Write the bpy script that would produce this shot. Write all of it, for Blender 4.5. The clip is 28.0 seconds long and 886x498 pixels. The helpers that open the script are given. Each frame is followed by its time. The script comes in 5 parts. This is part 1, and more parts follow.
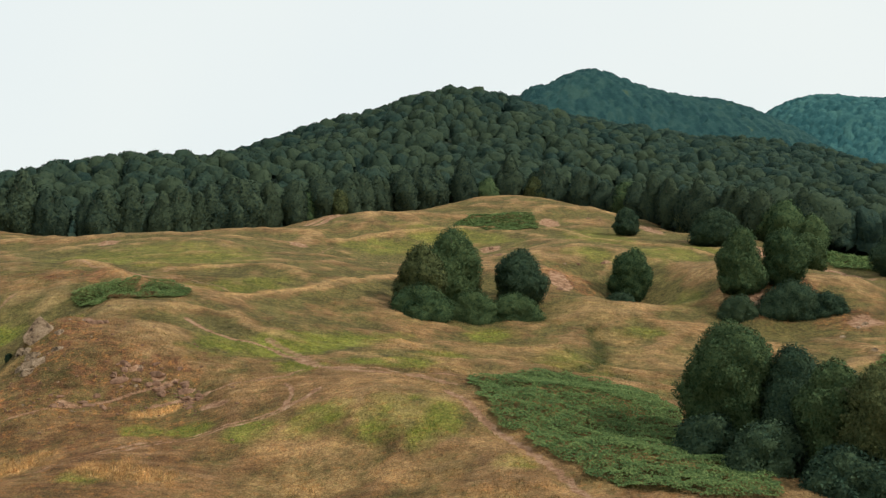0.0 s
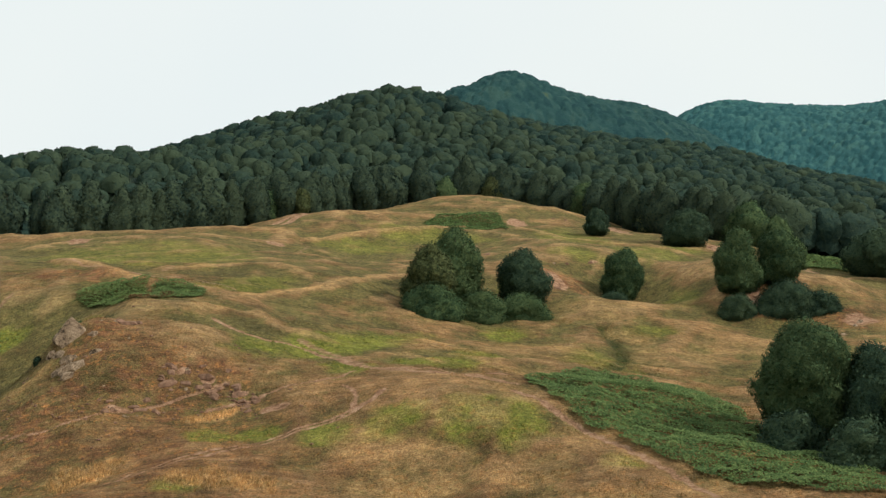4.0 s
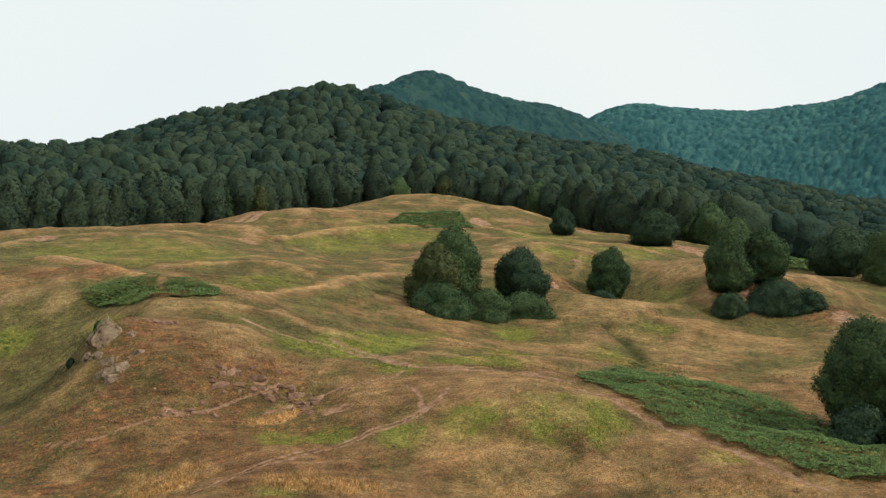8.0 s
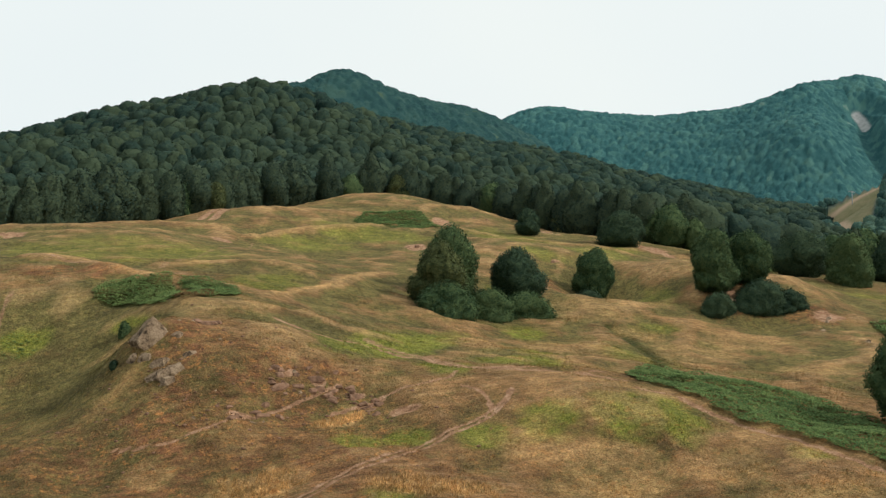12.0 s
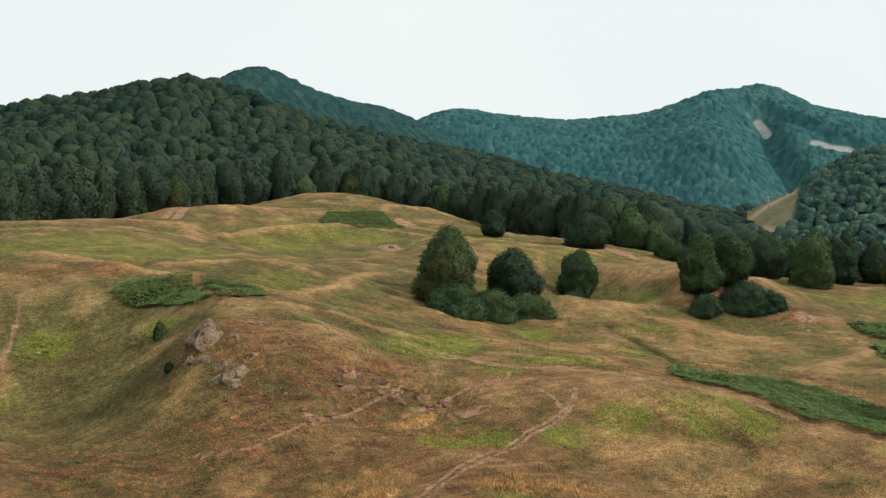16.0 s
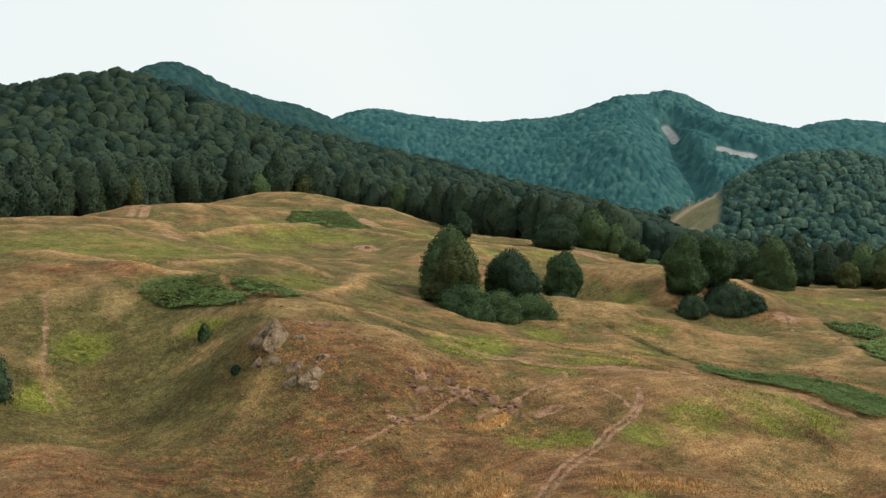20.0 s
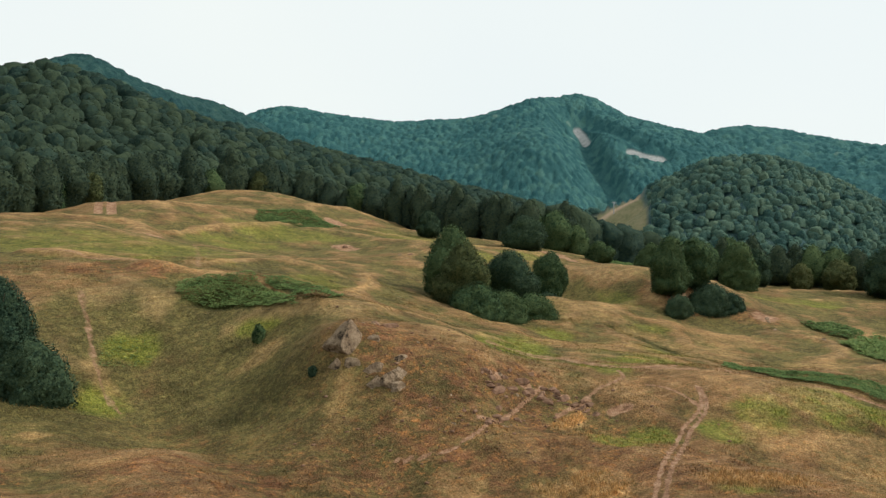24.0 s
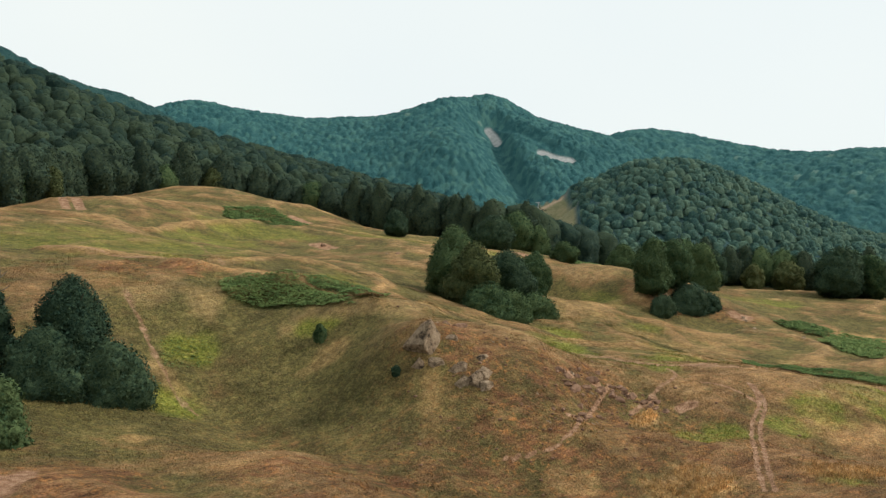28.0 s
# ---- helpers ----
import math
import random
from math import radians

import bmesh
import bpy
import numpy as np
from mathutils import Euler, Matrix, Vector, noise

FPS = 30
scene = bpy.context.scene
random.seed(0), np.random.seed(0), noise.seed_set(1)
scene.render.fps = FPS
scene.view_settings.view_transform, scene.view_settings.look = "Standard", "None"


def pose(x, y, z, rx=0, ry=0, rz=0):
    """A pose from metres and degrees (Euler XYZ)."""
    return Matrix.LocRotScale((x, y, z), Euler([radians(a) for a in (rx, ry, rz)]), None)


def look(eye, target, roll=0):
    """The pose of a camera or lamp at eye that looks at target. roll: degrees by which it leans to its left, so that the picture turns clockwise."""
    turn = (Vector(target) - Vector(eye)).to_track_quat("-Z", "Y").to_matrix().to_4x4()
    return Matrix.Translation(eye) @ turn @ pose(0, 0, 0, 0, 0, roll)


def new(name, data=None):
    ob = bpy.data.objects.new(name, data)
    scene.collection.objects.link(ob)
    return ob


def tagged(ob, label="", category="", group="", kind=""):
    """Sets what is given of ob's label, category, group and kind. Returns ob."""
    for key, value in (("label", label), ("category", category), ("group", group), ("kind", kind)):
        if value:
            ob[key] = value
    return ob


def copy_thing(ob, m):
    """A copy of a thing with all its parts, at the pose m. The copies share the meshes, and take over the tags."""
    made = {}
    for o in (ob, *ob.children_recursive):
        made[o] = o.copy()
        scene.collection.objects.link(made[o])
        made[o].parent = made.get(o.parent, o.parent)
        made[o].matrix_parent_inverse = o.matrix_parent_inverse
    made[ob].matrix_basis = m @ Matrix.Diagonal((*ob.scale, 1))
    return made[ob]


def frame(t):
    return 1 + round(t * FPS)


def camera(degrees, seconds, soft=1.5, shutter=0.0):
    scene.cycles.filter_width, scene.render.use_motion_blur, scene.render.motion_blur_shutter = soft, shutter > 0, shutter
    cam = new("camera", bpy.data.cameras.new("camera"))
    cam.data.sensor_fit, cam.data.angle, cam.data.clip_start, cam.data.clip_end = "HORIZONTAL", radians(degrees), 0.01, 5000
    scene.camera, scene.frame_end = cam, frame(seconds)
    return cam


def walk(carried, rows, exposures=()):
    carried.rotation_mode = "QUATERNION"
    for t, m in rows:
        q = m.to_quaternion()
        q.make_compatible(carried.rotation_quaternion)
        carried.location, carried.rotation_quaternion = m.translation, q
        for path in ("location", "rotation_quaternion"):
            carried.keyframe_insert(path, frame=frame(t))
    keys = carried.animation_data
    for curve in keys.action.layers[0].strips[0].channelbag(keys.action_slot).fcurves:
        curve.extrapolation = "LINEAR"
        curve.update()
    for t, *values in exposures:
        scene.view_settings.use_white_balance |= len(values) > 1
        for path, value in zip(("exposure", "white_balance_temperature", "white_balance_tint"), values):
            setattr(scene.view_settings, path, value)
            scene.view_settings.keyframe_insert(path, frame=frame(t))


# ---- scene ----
# ---- camera ----
EYE = 18.0                       # the first eye's height over the plain
cam = camera(48.0, 28.0, soft=1.35)
ROWS = [                         # seconds, x, y, z, yaw, pitch up, roll
    (0, 0.00, -0.00, 0.01, 0.00, 3.14, -0.18),
    (1, -4.14, 0.34, -0.03, -1.31, 3.17, -0.14),
    (2, -8.26, 0.81, -0.06, -2.64, 3.18, -0.09),
    (3, -12.35, 1.40, -0.10, -3.99, 3.18, -0.05),
    (4, -16.42, 2.08, -0.14, -5.35, 3.17, -0.02),
    (5, -20.47, 2.85, -0.17, -6.73, 3.17, 0.01),
    (6, -24.49, 3.69, -0.20, -8.12, 3.16, 0.04),
    (7, -28.49, 4.62, -0.23, -9.52, 3.15, 0.06),
    (8, -32.47, 5.61, -0.25, -10.92, 3.14, 0.07),
    (9, -36.43, 6.66, -0.27, -12.33, 3.13, 0.07),
    (10, -40.37, 7.78, -0.28, -13.73, 3.13, 0.08),
    (11, -44.28, 8.97, -0.30, -15.14, 3.13, 0.07),
    (12, -48.17, 10.22, -0.30, -16.55, 3.14, 0.07),
    (13, -52.05, 11.53, -0.31, -17.95, 3.15, 0.06),
    (14, -55.90, 12.91, -0.31, -19.35, 3.16, 0.05),
    (15, -59.74, 14.36, -0.31, -20.75, 3.17, 0.04),
    (16, -63.55, 15.88, -0.30, -22.15, 3.19, 0.04),
    (17, -67.36, 17.48, -0.30, -23.54, 3.20, 0.03),
    (18, -71.14, 19.16, -0.29, -24.93, 3.21, 0.02),
    (19, -74.91, 20.92, -0.28, -26.32, 3.22, 0.01),
    (20, -78.67, 22.76, -0.27, -27.71, 3.22, 0.01),
    (21, -82.42, 24.69, -0.26, -29.10, 3.22, 0.01),
    (22, -86.15, 26.70, -0.24, -30.49, 3.22, 0.00),
    (23, -89.89, 28.80, -0.22, -31.89, 3.21, 0.00),
    (24, -93.61, 30.98, -0.19, -33.30, 3.20, -0.00),
    (25, -97.34, 33.25, -0.16, -34.72, 3.18, -0.01),
    (26, -101.07, 35.60, -0.12, -36.15, 3.15, -0.03),
    (27, -104.81, 38.01, -0.06, -37.59, 3.12, -0.05),
    (28, -108.55, 40.49, 0.00, -39.06, 3.09, -0.09),
]
walk(cam, [(t, pose(x, y, EYE + z, 90 + pitch, roll, yaw)) for t, x, y, z, yaw, pitch, roll in ROWS],
     exposures=[(0, -0.03), (12, 0.0), (28, 0.03)])

# ---- sky and sun ----
SUN_ELEVATION, SUN_AZIMUTH = radians(36), radians(118)       # azimuth from north (+y) to the east
world = bpy.data.worlds.new("sky")
scene.world = world
world.use_nodes = True
wn = world.node_tree
wn.nodes.clear()
sky = wn.nodes.new("ShaderNodeTexSky")
sky.sky_type, sky.sun_disc = "NISHITA", False
sky.sun_elevation, sky.sun_rotation = SUN_ELEVATION, SUN_AZIMUTH
sky.dust_density, sky.air_density = 4.0, 1.2
clear = wn.nodes.new("ShaderNodeBackground")
clear.inputs["Strength"].default_value = 0.1
wn.links.new(sky.outputs[0], clear.inputs["Color"])
veil = wn.nodes.new("ShaderNodeBackground")                  # a thin even cloud deck
veil_map = wn.nodes.new("ShaderNodeTexNoise")
veil_map.inputs["Scale"].default_value, veil_map.inputs["Detail"].default_value = 1.3, 3
veil_ramp = wn.nodes.new("ShaderNodeValToRGB")
veil_ramp.color_ramp.elements[0].position, veil_ramp.color_ramp.elements[0].color = 0.3, (0.77, 0.85, 0.88, 1)
veil_ramp.color_ramp.elements[1].position, veil_ramp.color_ramp.elements[1].color = 0.7, (0.86, 0.91, 0.89, 1)
wn.links.new(veil_map.outputs["Fac"], veil_ramp.inputs["Fac"])
wn.links.new(veil_ramp.outputs["Color"], veil.inputs["Color"])
veil.inputs["Strength"].default_value = 1.07
mix_sky = wn.nodes.new("ShaderNodeMixShader")
mix_sky.inputs[0].default_value = 0.93
wn.links.new(clear.outputs[0], mix_sky.inputs[1])
wn.links.new(veil.outputs[0], mix_sky.inputs[2])
world_out = wn.nodes.new("ShaderNodeOutputWorld")
wn.links.new(mix_sky.outputs[0], world_out.inputs["Surface"])

sun = new("sun", bpy.data.lights.new("sun", "SUN"))
sun.data.energy, sun.data.angle, sun.data.color = 2.9, radians(7), (1.0, 0.95, 0.875)
sun_from = Vector((math.sin(SUN_AZIMUTH) * math.cos(SUN_ELEVATION), math.cos(SUN_AZIMUTH) * math.cos(SUN_ELEVATION), math.sin(SUN_ELEVATION)))
sun.matrix_world = look(sun_from * 300, (0, 0, 0))


# ---- materials ----
def material(name, rough_value=0.85, spec=0.2):
    m = bpy.data.materials.new(name)
    m.use_nodes = True
    b = m.node_tree.nodes["Principled BSDF"]
    b.inputs["Roughness"].default_value, b.inputs["Specular IOR Level"].default_value = rough_value, spec
    return m, m.node_tree, b


def noise_node(nt, scale, detail=4.0, roughness=0.55, vector=None):
    n = nt.nodes.new("ShaderNodeTexNoise")
    n.inputs["Scale"].default_value, n.inputs["Detail"].default_value, n.inputs["Roughness"].default_value = scale, detail, roughness
    if vector is None:
        vector = nt.nodes.new("ShaderNodeNewGeometry").outputs["Position"]
    nt.links.new(vector, n.inputs["Vector"])
    return n.outputs["Fac"]


def ramp(nt, fac, stops):
    r = nt.nodes.new("ShaderNodeValToRGB")
    e = r.color_ramp.elements
    while len(e) < len(stops):
        e.new(0.5)
    for el, (p, c) in zip(e, stops):
        el.position, el.color = p, (*c, 1)
    nt.links.new(fac, r.inputs["Fac"])
    return r.outputs["Color"]


def blend(nt, fac, a, b, kind="MIX"):
    n = nt.nodes.new("ShaderNodeMix")
    n.data_type, n.blend_type = "RGBA", kind
    for index, v in ((0, fac), (6, a), (7, b)):
        if isinstance(v, (int, float)):
            n.inputs[index].default_value = v
        elif isinstance(v, tuple):
            n.inputs[index].default_value = (*v, 1)
        else:
            nt.links.new(v, n.inputs[index])
    return n.outputs[2]


def calc(nt, op, a, b, clamp=False):
    n = nt.nodes.new("ShaderNodeMath")
    n.operation, n.use_clamp = op, clamp
    for i, v in enumerate((a, b)):
        if isinstance(v, (int, float)):
            n.inputs[i].default_value = v
        else:
            nt.links.new(v, n.inputs[i])
    return n.outputs[0]


def attribute(nt, name):
    n = nt.nodes.new("ShaderNodeAttribute")
    n.attribute_name = name
    return n.outputs["Fac"]


def bump(nt, b, height, strength, distance):
    n = nt.nodes.new("ShaderNodeBump")
    n.inputs["Strength"].default_value, n.inputs["Distance"].default_value = strength, distance
    nt.links.new(height, n.inputs["Height"])
    nt.links.new(n.outputs["Normal"], b.inputs["Normal"])


def stretched(nt, sx, sy, sz):
    """The place in the world, scaled along the axes."""
    g = nt.nodes.new("ShaderNodeNewGeometry")
    m = nt.nodes.new("ShaderNodeMapping")
    m.inputs["Scale"].default_value = (sx, sy, sz)
    nt.links.new(g.outputs["Position"], m.inputs["Vector"])
    return m.outputs["Vector"]


def turf_colour(nt):
    """Dry late-summer turf: tan and russet, with greener swards, straw and bare soil where the masks say."""
    large = noise_node(nt, 0.05, 5, 0.62)
    mid = noise_node(nt, 0.23, 6, 0.68)
    fine = noise_node(nt, 1.7, 6, 0.72)
    streak = noise_node(nt, 0.8, 5, 0.7, stretched(nt, 0.35, 1.3, 1.0))
    dry = ramp(nt, mid, [(0.34, (0.185, 0.115, 0.049)), (0.46, (0.235, 0.140, 0.060)), (0.56, (0.295, 0.176, 0.078)), (0.68, (0.235, 0.134, 0.060))])
    russet = ramp(nt, streak, [(0.37, (0.150, 0.090, 0.038)), (0.51, (0.29, 0.170, 0.075)), (0.66, (0.44, 0.285, 0.145))])
    dry = blend(nt, 0.5, dry, russet)
    olive = ramp(nt, fine, [(0.34, (0.050, 0.056, 0.019)), (0.52, (0.118, 0.114, 0.038)), (0.68, (0.20, 0.175, 0.066))])
    mottle = noise_node(nt, 0.55, 6, 0.72)
    greenness = calc(nt, "ADD", calc(nt, "MULTIPLY", large, 0.60), calc(nt, "MULTIPLY", mid, 0.25))
    greenness = calc(nt, "ADD", greenness, calc(nt, "MULTIPLY", attribute(nt, "green"), 0.30))
    greenness = calc(nt, "ADD", greenness, calc(nt, "MULTIPLY", mottle, 0.30))
    greener = ramp(nt, calc(nt, "ADD", greenness, calc(nt, "MULTIPLY", streak, 0.2)), [(0.72, (0, 0, 0)), (0.84, (1, 1, 1))])
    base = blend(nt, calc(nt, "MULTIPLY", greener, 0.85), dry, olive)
    lush = ramp(nt, fine, [(0.32, (0.088, 0.108, 0.020)), (0.52, (0.195, 0.208, 0.038)), (0.70, (0.31, 0.29, 0.070))])
    base = blend(nt, calc(nt, "MULTIPLY", attribute(nt, "lush"), ramp(nt, mid, [(0.34, (0.6, 0.6, 0.6)), (0.50, (1.0, 1.0, 1.0))]), True), base, lush)
    dark_green = ramp(nt, fine, [(0.35, (0.034, 0.048, 0.014)), (0.65, (0.085, 0.096, 0.028))])
    base = blend(nt, attribute(nt, "dark_green"), base, dark_green)
    # crests painted paler: drier grass, and their lit look put into colour
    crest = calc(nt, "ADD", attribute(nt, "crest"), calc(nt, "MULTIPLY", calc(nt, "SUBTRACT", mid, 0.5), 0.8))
    pale_turf = ramp(nt, streak, [(0.35, (0.26, 0.165, 0.070)), (0.65, (0.46, 0.315, 0.150))])
    base = blend(nt, ramp(nt, crest, [(0.32, (0, 0, 0)), (1.0, (0.52, 0.52, 0.52))]), base, pale_turf)
    rust = ramp(nt, streak, [(0.35, (0.085, 0.044, 0.022)), (0.5, (0.190, 0.090, 0.043)), (0.68, (0.31, 0.160, 0.080))])
    rusty = calc(nt, "ADD", attribute(nt, "rust"), ramp(nt, noise_node(nt, 0.085, 5, 0.65), [(0.55, (0, 0, 0)), (0.68, (0.5, 0.5, 0.5))]), True)
    rusty = calc(nt, "MULTIPLY", rusty, ramp(nt, mid, [(0.38, (0.35, 0.35, 0.35)), (0.55, (1, 1, 1))]))
    rusty = calc(nt, "MULTIPLY", rusty, ramp(nt, mottle, [(0.36, (0.2, 0.2, 0.2)), (0.56, (1, 1, 1))]))
    base = blend(nt, calc(nt, "MULTIPLY", rusty, calc(nt, "SUBTRACT", 1.0, attribute(nt, "lush"))), base, rust)
    pale = ramp(nt, noise_node(nt, 0.9, 6, 0.75), [(0.56, (0, 0, 0)), (0.70, (0.35, 0.35, 0.35))])
    base = blend(nt, pale, base, pale_turf)
    straw = ramp(nt, fine, [(0.35, (0.34, 0.195, 0.075)), (0.65, (0.62, 0.40, 0.18))])
    base = blend(nt, calc(nt, "MULTIPLY", attribute(nt, "straw"), ramp(nt, mid, [(0.36, (0.5, 0.5, 0.5)), (0.52, (0.95, 0.95, 0.95))]), True), base, straw)
    sedge = ramp(nt, noise_node(nt, 0.75, 5, 0.75), [(0.36, (0.55, 0.55, 0.55)), (0.45, (0, 0, 0))])
    base = blend(nt, sedge, base, olive)
    ginger = ramp(nt, noise_node(nt, 1.15, 5, 0.75), [(0.54, (0, 0, 0)), (0.64, (0.9, 0.9, 0.9))])
    base = blend(nt, calc(nt, "MULTIPLY", ginger, calc(nt, "ADD", attribute(nt, "rust"), 0.12), True), base, (0.37, 0.175, 0.062))
    worn = ramp(nt, noise_node(nt, 0.16, 6, 0.7), [(0.34, (0.72, 0.74, 0.77)), (0.5, (1.0, 1.0, 1.0)), (0.64, (1.32, 1.31, 1.29))])
    base = blend(nt, 1.0, base, worn, "MULTIPLY")
    tuft = ramp(nt, noise_node(nt, 0.65, 5, 0.7), [(0.36, (0.80, 0.82, 0.84)), (0.5, (1.0, 1.0, 1.0)), (0.64, (1.20, 1.18, 1.15))])
    base = blend(nt, 1.0, base, tuft, "MULTIPLY")
    base = blend(nt, 1.0, base, (1.08, 1.06, 1.05), "MULTIPLY")
    grain = ramp(nt, noise_node(nt, 5.0, 5, 0.75), [(0.32, (0.45, 0.45, 0.45)), (0.5, (1.0, 1.0, 1.0)), (0.68, (1.55, 1.5, 1.45))])
    return blend(nt, 1.0, base, grain, "MULTIPLY"), fine


def make_ground():
    m, nt, b = material("dry_turf", 0.95, 0.1)
    base, fine = turf_colour(nt)
    soil = ramp(nt, noise_node(nt, 1.1, 6, 0.7), [(0.35, (0.19, 0.100, 0.055)), (0.5, (0.40, 0.225, 0.132)), (0.66, (0.58, 0.37, 0.235))])
    edge = calc(nt, "ADD", attribute(nt, "bare"), calc(nt, "MULTIPLY", calc(nt, "SUBTRACT", noise_node(nt, 1.3, 6, 0.75), 0.5), 0.9))
    edge = ramp(nt, edge, [(0.34, (0, 0, 0)), (0.60, (0.95, 0.95, 0.95))])
    base = blend(nt, edge, base, soil)
    # forest floor near black: the darkness under the crowns put into its colour
    dark_floor = ramp(nt, noise_node(nt, 0.4, 4), [(0.3, (0.012, 0.016, 0.009)), (0.7, (0.035, 0.035, 0.016))])
    base = blend(nt, attribute(nt, "wood"), base, dark_floor)
    scree = ramp(nt, noise_node(nt, 0.15, 5, 0.7), [(0.3, (0.30, 0.23, 0.15)), (0.7, (0.48, 0.39, 0.28))])
    base = blend(nt, attribute(nt, "piste"), base, scree)
    nt.links.new(base, b.inputs["Base Color"])
    bump(nt, b, calc(nt, "ADD", noise_node(nt, 2.3, 6, 0.75), calc(nt, "MULTIPLY", noise_node(nt, 9.0, 3), 0.3)), 1.0, 0.55)
    return m


def make_leaf(name, dark, mid, light, spread=0.9, glow=0.25, crowns=0.0, clump=(3.5, 0.12)):
    """Foliage: each leaf spray its own tone, with lighter and darker boughs."""
    m, nt, b = material(name, 0.8, 0.05)
    g = nt.nodes.new("ShaderNodeNewGeometry")
    o = nt.nodes.new("ShaderNodeObjectInfo")
    bough = noise_node(nt, spread, 4, 0.6)
    f = calc(nt, "ADD", calc(nt, "MULTIPLY", g.outputs["Random Per Island"], 0.38), calc(nt, "MULTIPLY", bough, 0.75))
    f = calc(nt, "ADD", f, calc(nt, "MULTIPLY", calc(nt, "SUBTRACT", o.outputs["Random"], 0.5), 0.2))
    f = calc(nt, "ADD", f, calc(nt, "MULTIPLY", calc(nt, "SUBTRACT", noise_node(nt, clump[0] * 1.3, 4, 0.7), 0.5), 0.6))
    if crowns:
        f = calc(nt, "ADD", f, calc(nt, "MULTIPLY", calc(nt, "SUBTRACT", attribute(nt, "tone"), 0.5), crowns))
    col = ramp(nt, f, [(0.26, dark), (0.50, mid), (0.78, light)])
    nt.links.new(col, b.inputs["Base Color"])
    bump(nt, b, noise_node(nt, clump[0], 4, 0.7), 0.85, clump[1])
    t = nt.nodes.new("ShaderNodeBsdfTranslucent")
    nt.links.new(col, t.inputs["Color"])
    mix = nt.nodes.new("ShaderNodeMixShader")
    mix.inputs[0].default_value = glow
    nt.links.new(b.outputs[0], mix.inputs[1])
    nt.links.new(t.outputs[0], mix.inputs[2])
    nt.links.new(mix.outputs[0], nt.nodes["Material Output"].inputs["Surface"])
    return m


def make_woods(name, dark, mid, light, autumn, grain=0.5, contrast=0.9, clearing=((0.26, 0.27, 0.26), (0.42, 0.42, 0.40))):
    """Far canopy: tones that change from crown to crown, with leafy relief; grass or scree in the clearings."""
    m, nt, b = material(name, 0.85, 0.04)
    leaf = noise_node(nt, grain, 6, 0.8)
    spray = nt.nodes.new("ShaderNodeNewGeometry").outputs["Random Per Island"]
    tone = calc(nt, "ADD", calc(nt, "MULTIPLY", attribute(nt, "tone"), 0.55), calc(nt, "MULTIPLY", calc(nt, "SUBTRACT", leaf, 0.5), contrast))
    tone = calc(nt, "ADD", tone, calc(nt, "MULTIPLY", noise_node(nt, 0.014, 3), 0.6))
    tone = calc(nt, "ADD", tone, calc(nt, "MULTIPLY", calc(nt, "SUBTRACT", spray, 0.5), 0.30))
    tone = calc(nt, "SUBTRACT", tone, 0.10)
    col = ramp(nt, tone, [(0.15, dark), (0.5, mid), (0.85, light), (1.0, autumn)])
    ground_tone = ramp(nt, noise_node(nt, 0.12, 5, 0.7), [(0.35, clearing[0]), (0.65, clearing[1])])
    col = blend(nt, attribute(nt, "open"), col, ground_tone)
    col = blend(nt, attribute(nt, "track"), col, (0.52, 0.37, 0.25))
    nt.links.new(col, b.inputs["Base Color"])
    bump(nt, b, noise_node(nt, 1.4 * grain, 5, 0.8), 1.0, 0.8 / grain)
    return m


def make_rock():
    m, nt, b = material("weathered_rock", 0.9, 0.2)
    col = ramp(nt, noise_node(nt, 1.2, 7, 0.7), [(0.37, (0.060, 0.042, 0.027)), (0.46, (0.25, 0.175, 0.110)), (0.62, (0.43, 0.315, 0.205))])
    lichen = ramp(nt, noise_node(nt, 3.5, 4, 0.6), [(0.55, (0, 0, 0)), (0.7, (1, 1, 1))])
    col = blend(nt, calc(nt, "MULTIPLY", lichen, 0.5), col, (0.38, 0.27, 0.16))
    nt.links.new(col, b.inputs["Base Color"])
    bump(nt, b, noise_node(nt, 3.0, 8, 0.8), 1.0, 0.5)
    return m


def make_plain(name, low, high, scale, rough_value=0.85):
    m, nt, b = material(name, rough_value)
    col = ramp(nt, noise_node(nt, scale, 6, 0.65), [(0.3, low), (0.7, high)])
    nt.links.new(col, b.inputs["Base Color"])
    bump(nt, b, noise_node(nt, scale * 3, 5), 0.6, 0.05)
    return m


GROUND = make_ground()
# blue raised in these tree leaves to stand in for haze
BEECH = make_leaf("beech_leaves", (0.027, 0.060, 0.031), (0.057, 0.102, 0.046), (0.108, 0.152, 0.062), glow=0.2, clump=(2.2, 0.32))
DARK_LEAF = make_leaf("dark_leaves", (0.023, 0.049, 0.034), (0.042, 0.077, 0.047), (0.076, 0.114, 0.059), glow=0.2, clump=(2.2, 0.32))
OLIVE_LEAF = make_leaf("olive_leaves", (0.042, 0.060, 0.028), (0.090, 0.113, 0.046), (0.160, 0.172, 0.068), glow=0.2, clump=(2.2, 0.32))
WOODS_LEAF = make_leaf("wood_edge_leaves", (0.020, 0.042, 0.035), (0.038, 0.064, 0.046), (0.070, 0.097, 0.054), glow=0.2, clump=(1.4, 0.5))
CLOSE_LEAF = make_leaf("close_wood_leaves", (0.018, 0.041, 0.035), (0.034, 0.062, 0.046), (0.060, 0.087, 0.050), glow=0.2, crowns=0.30, clump=(0.9, 0.9))
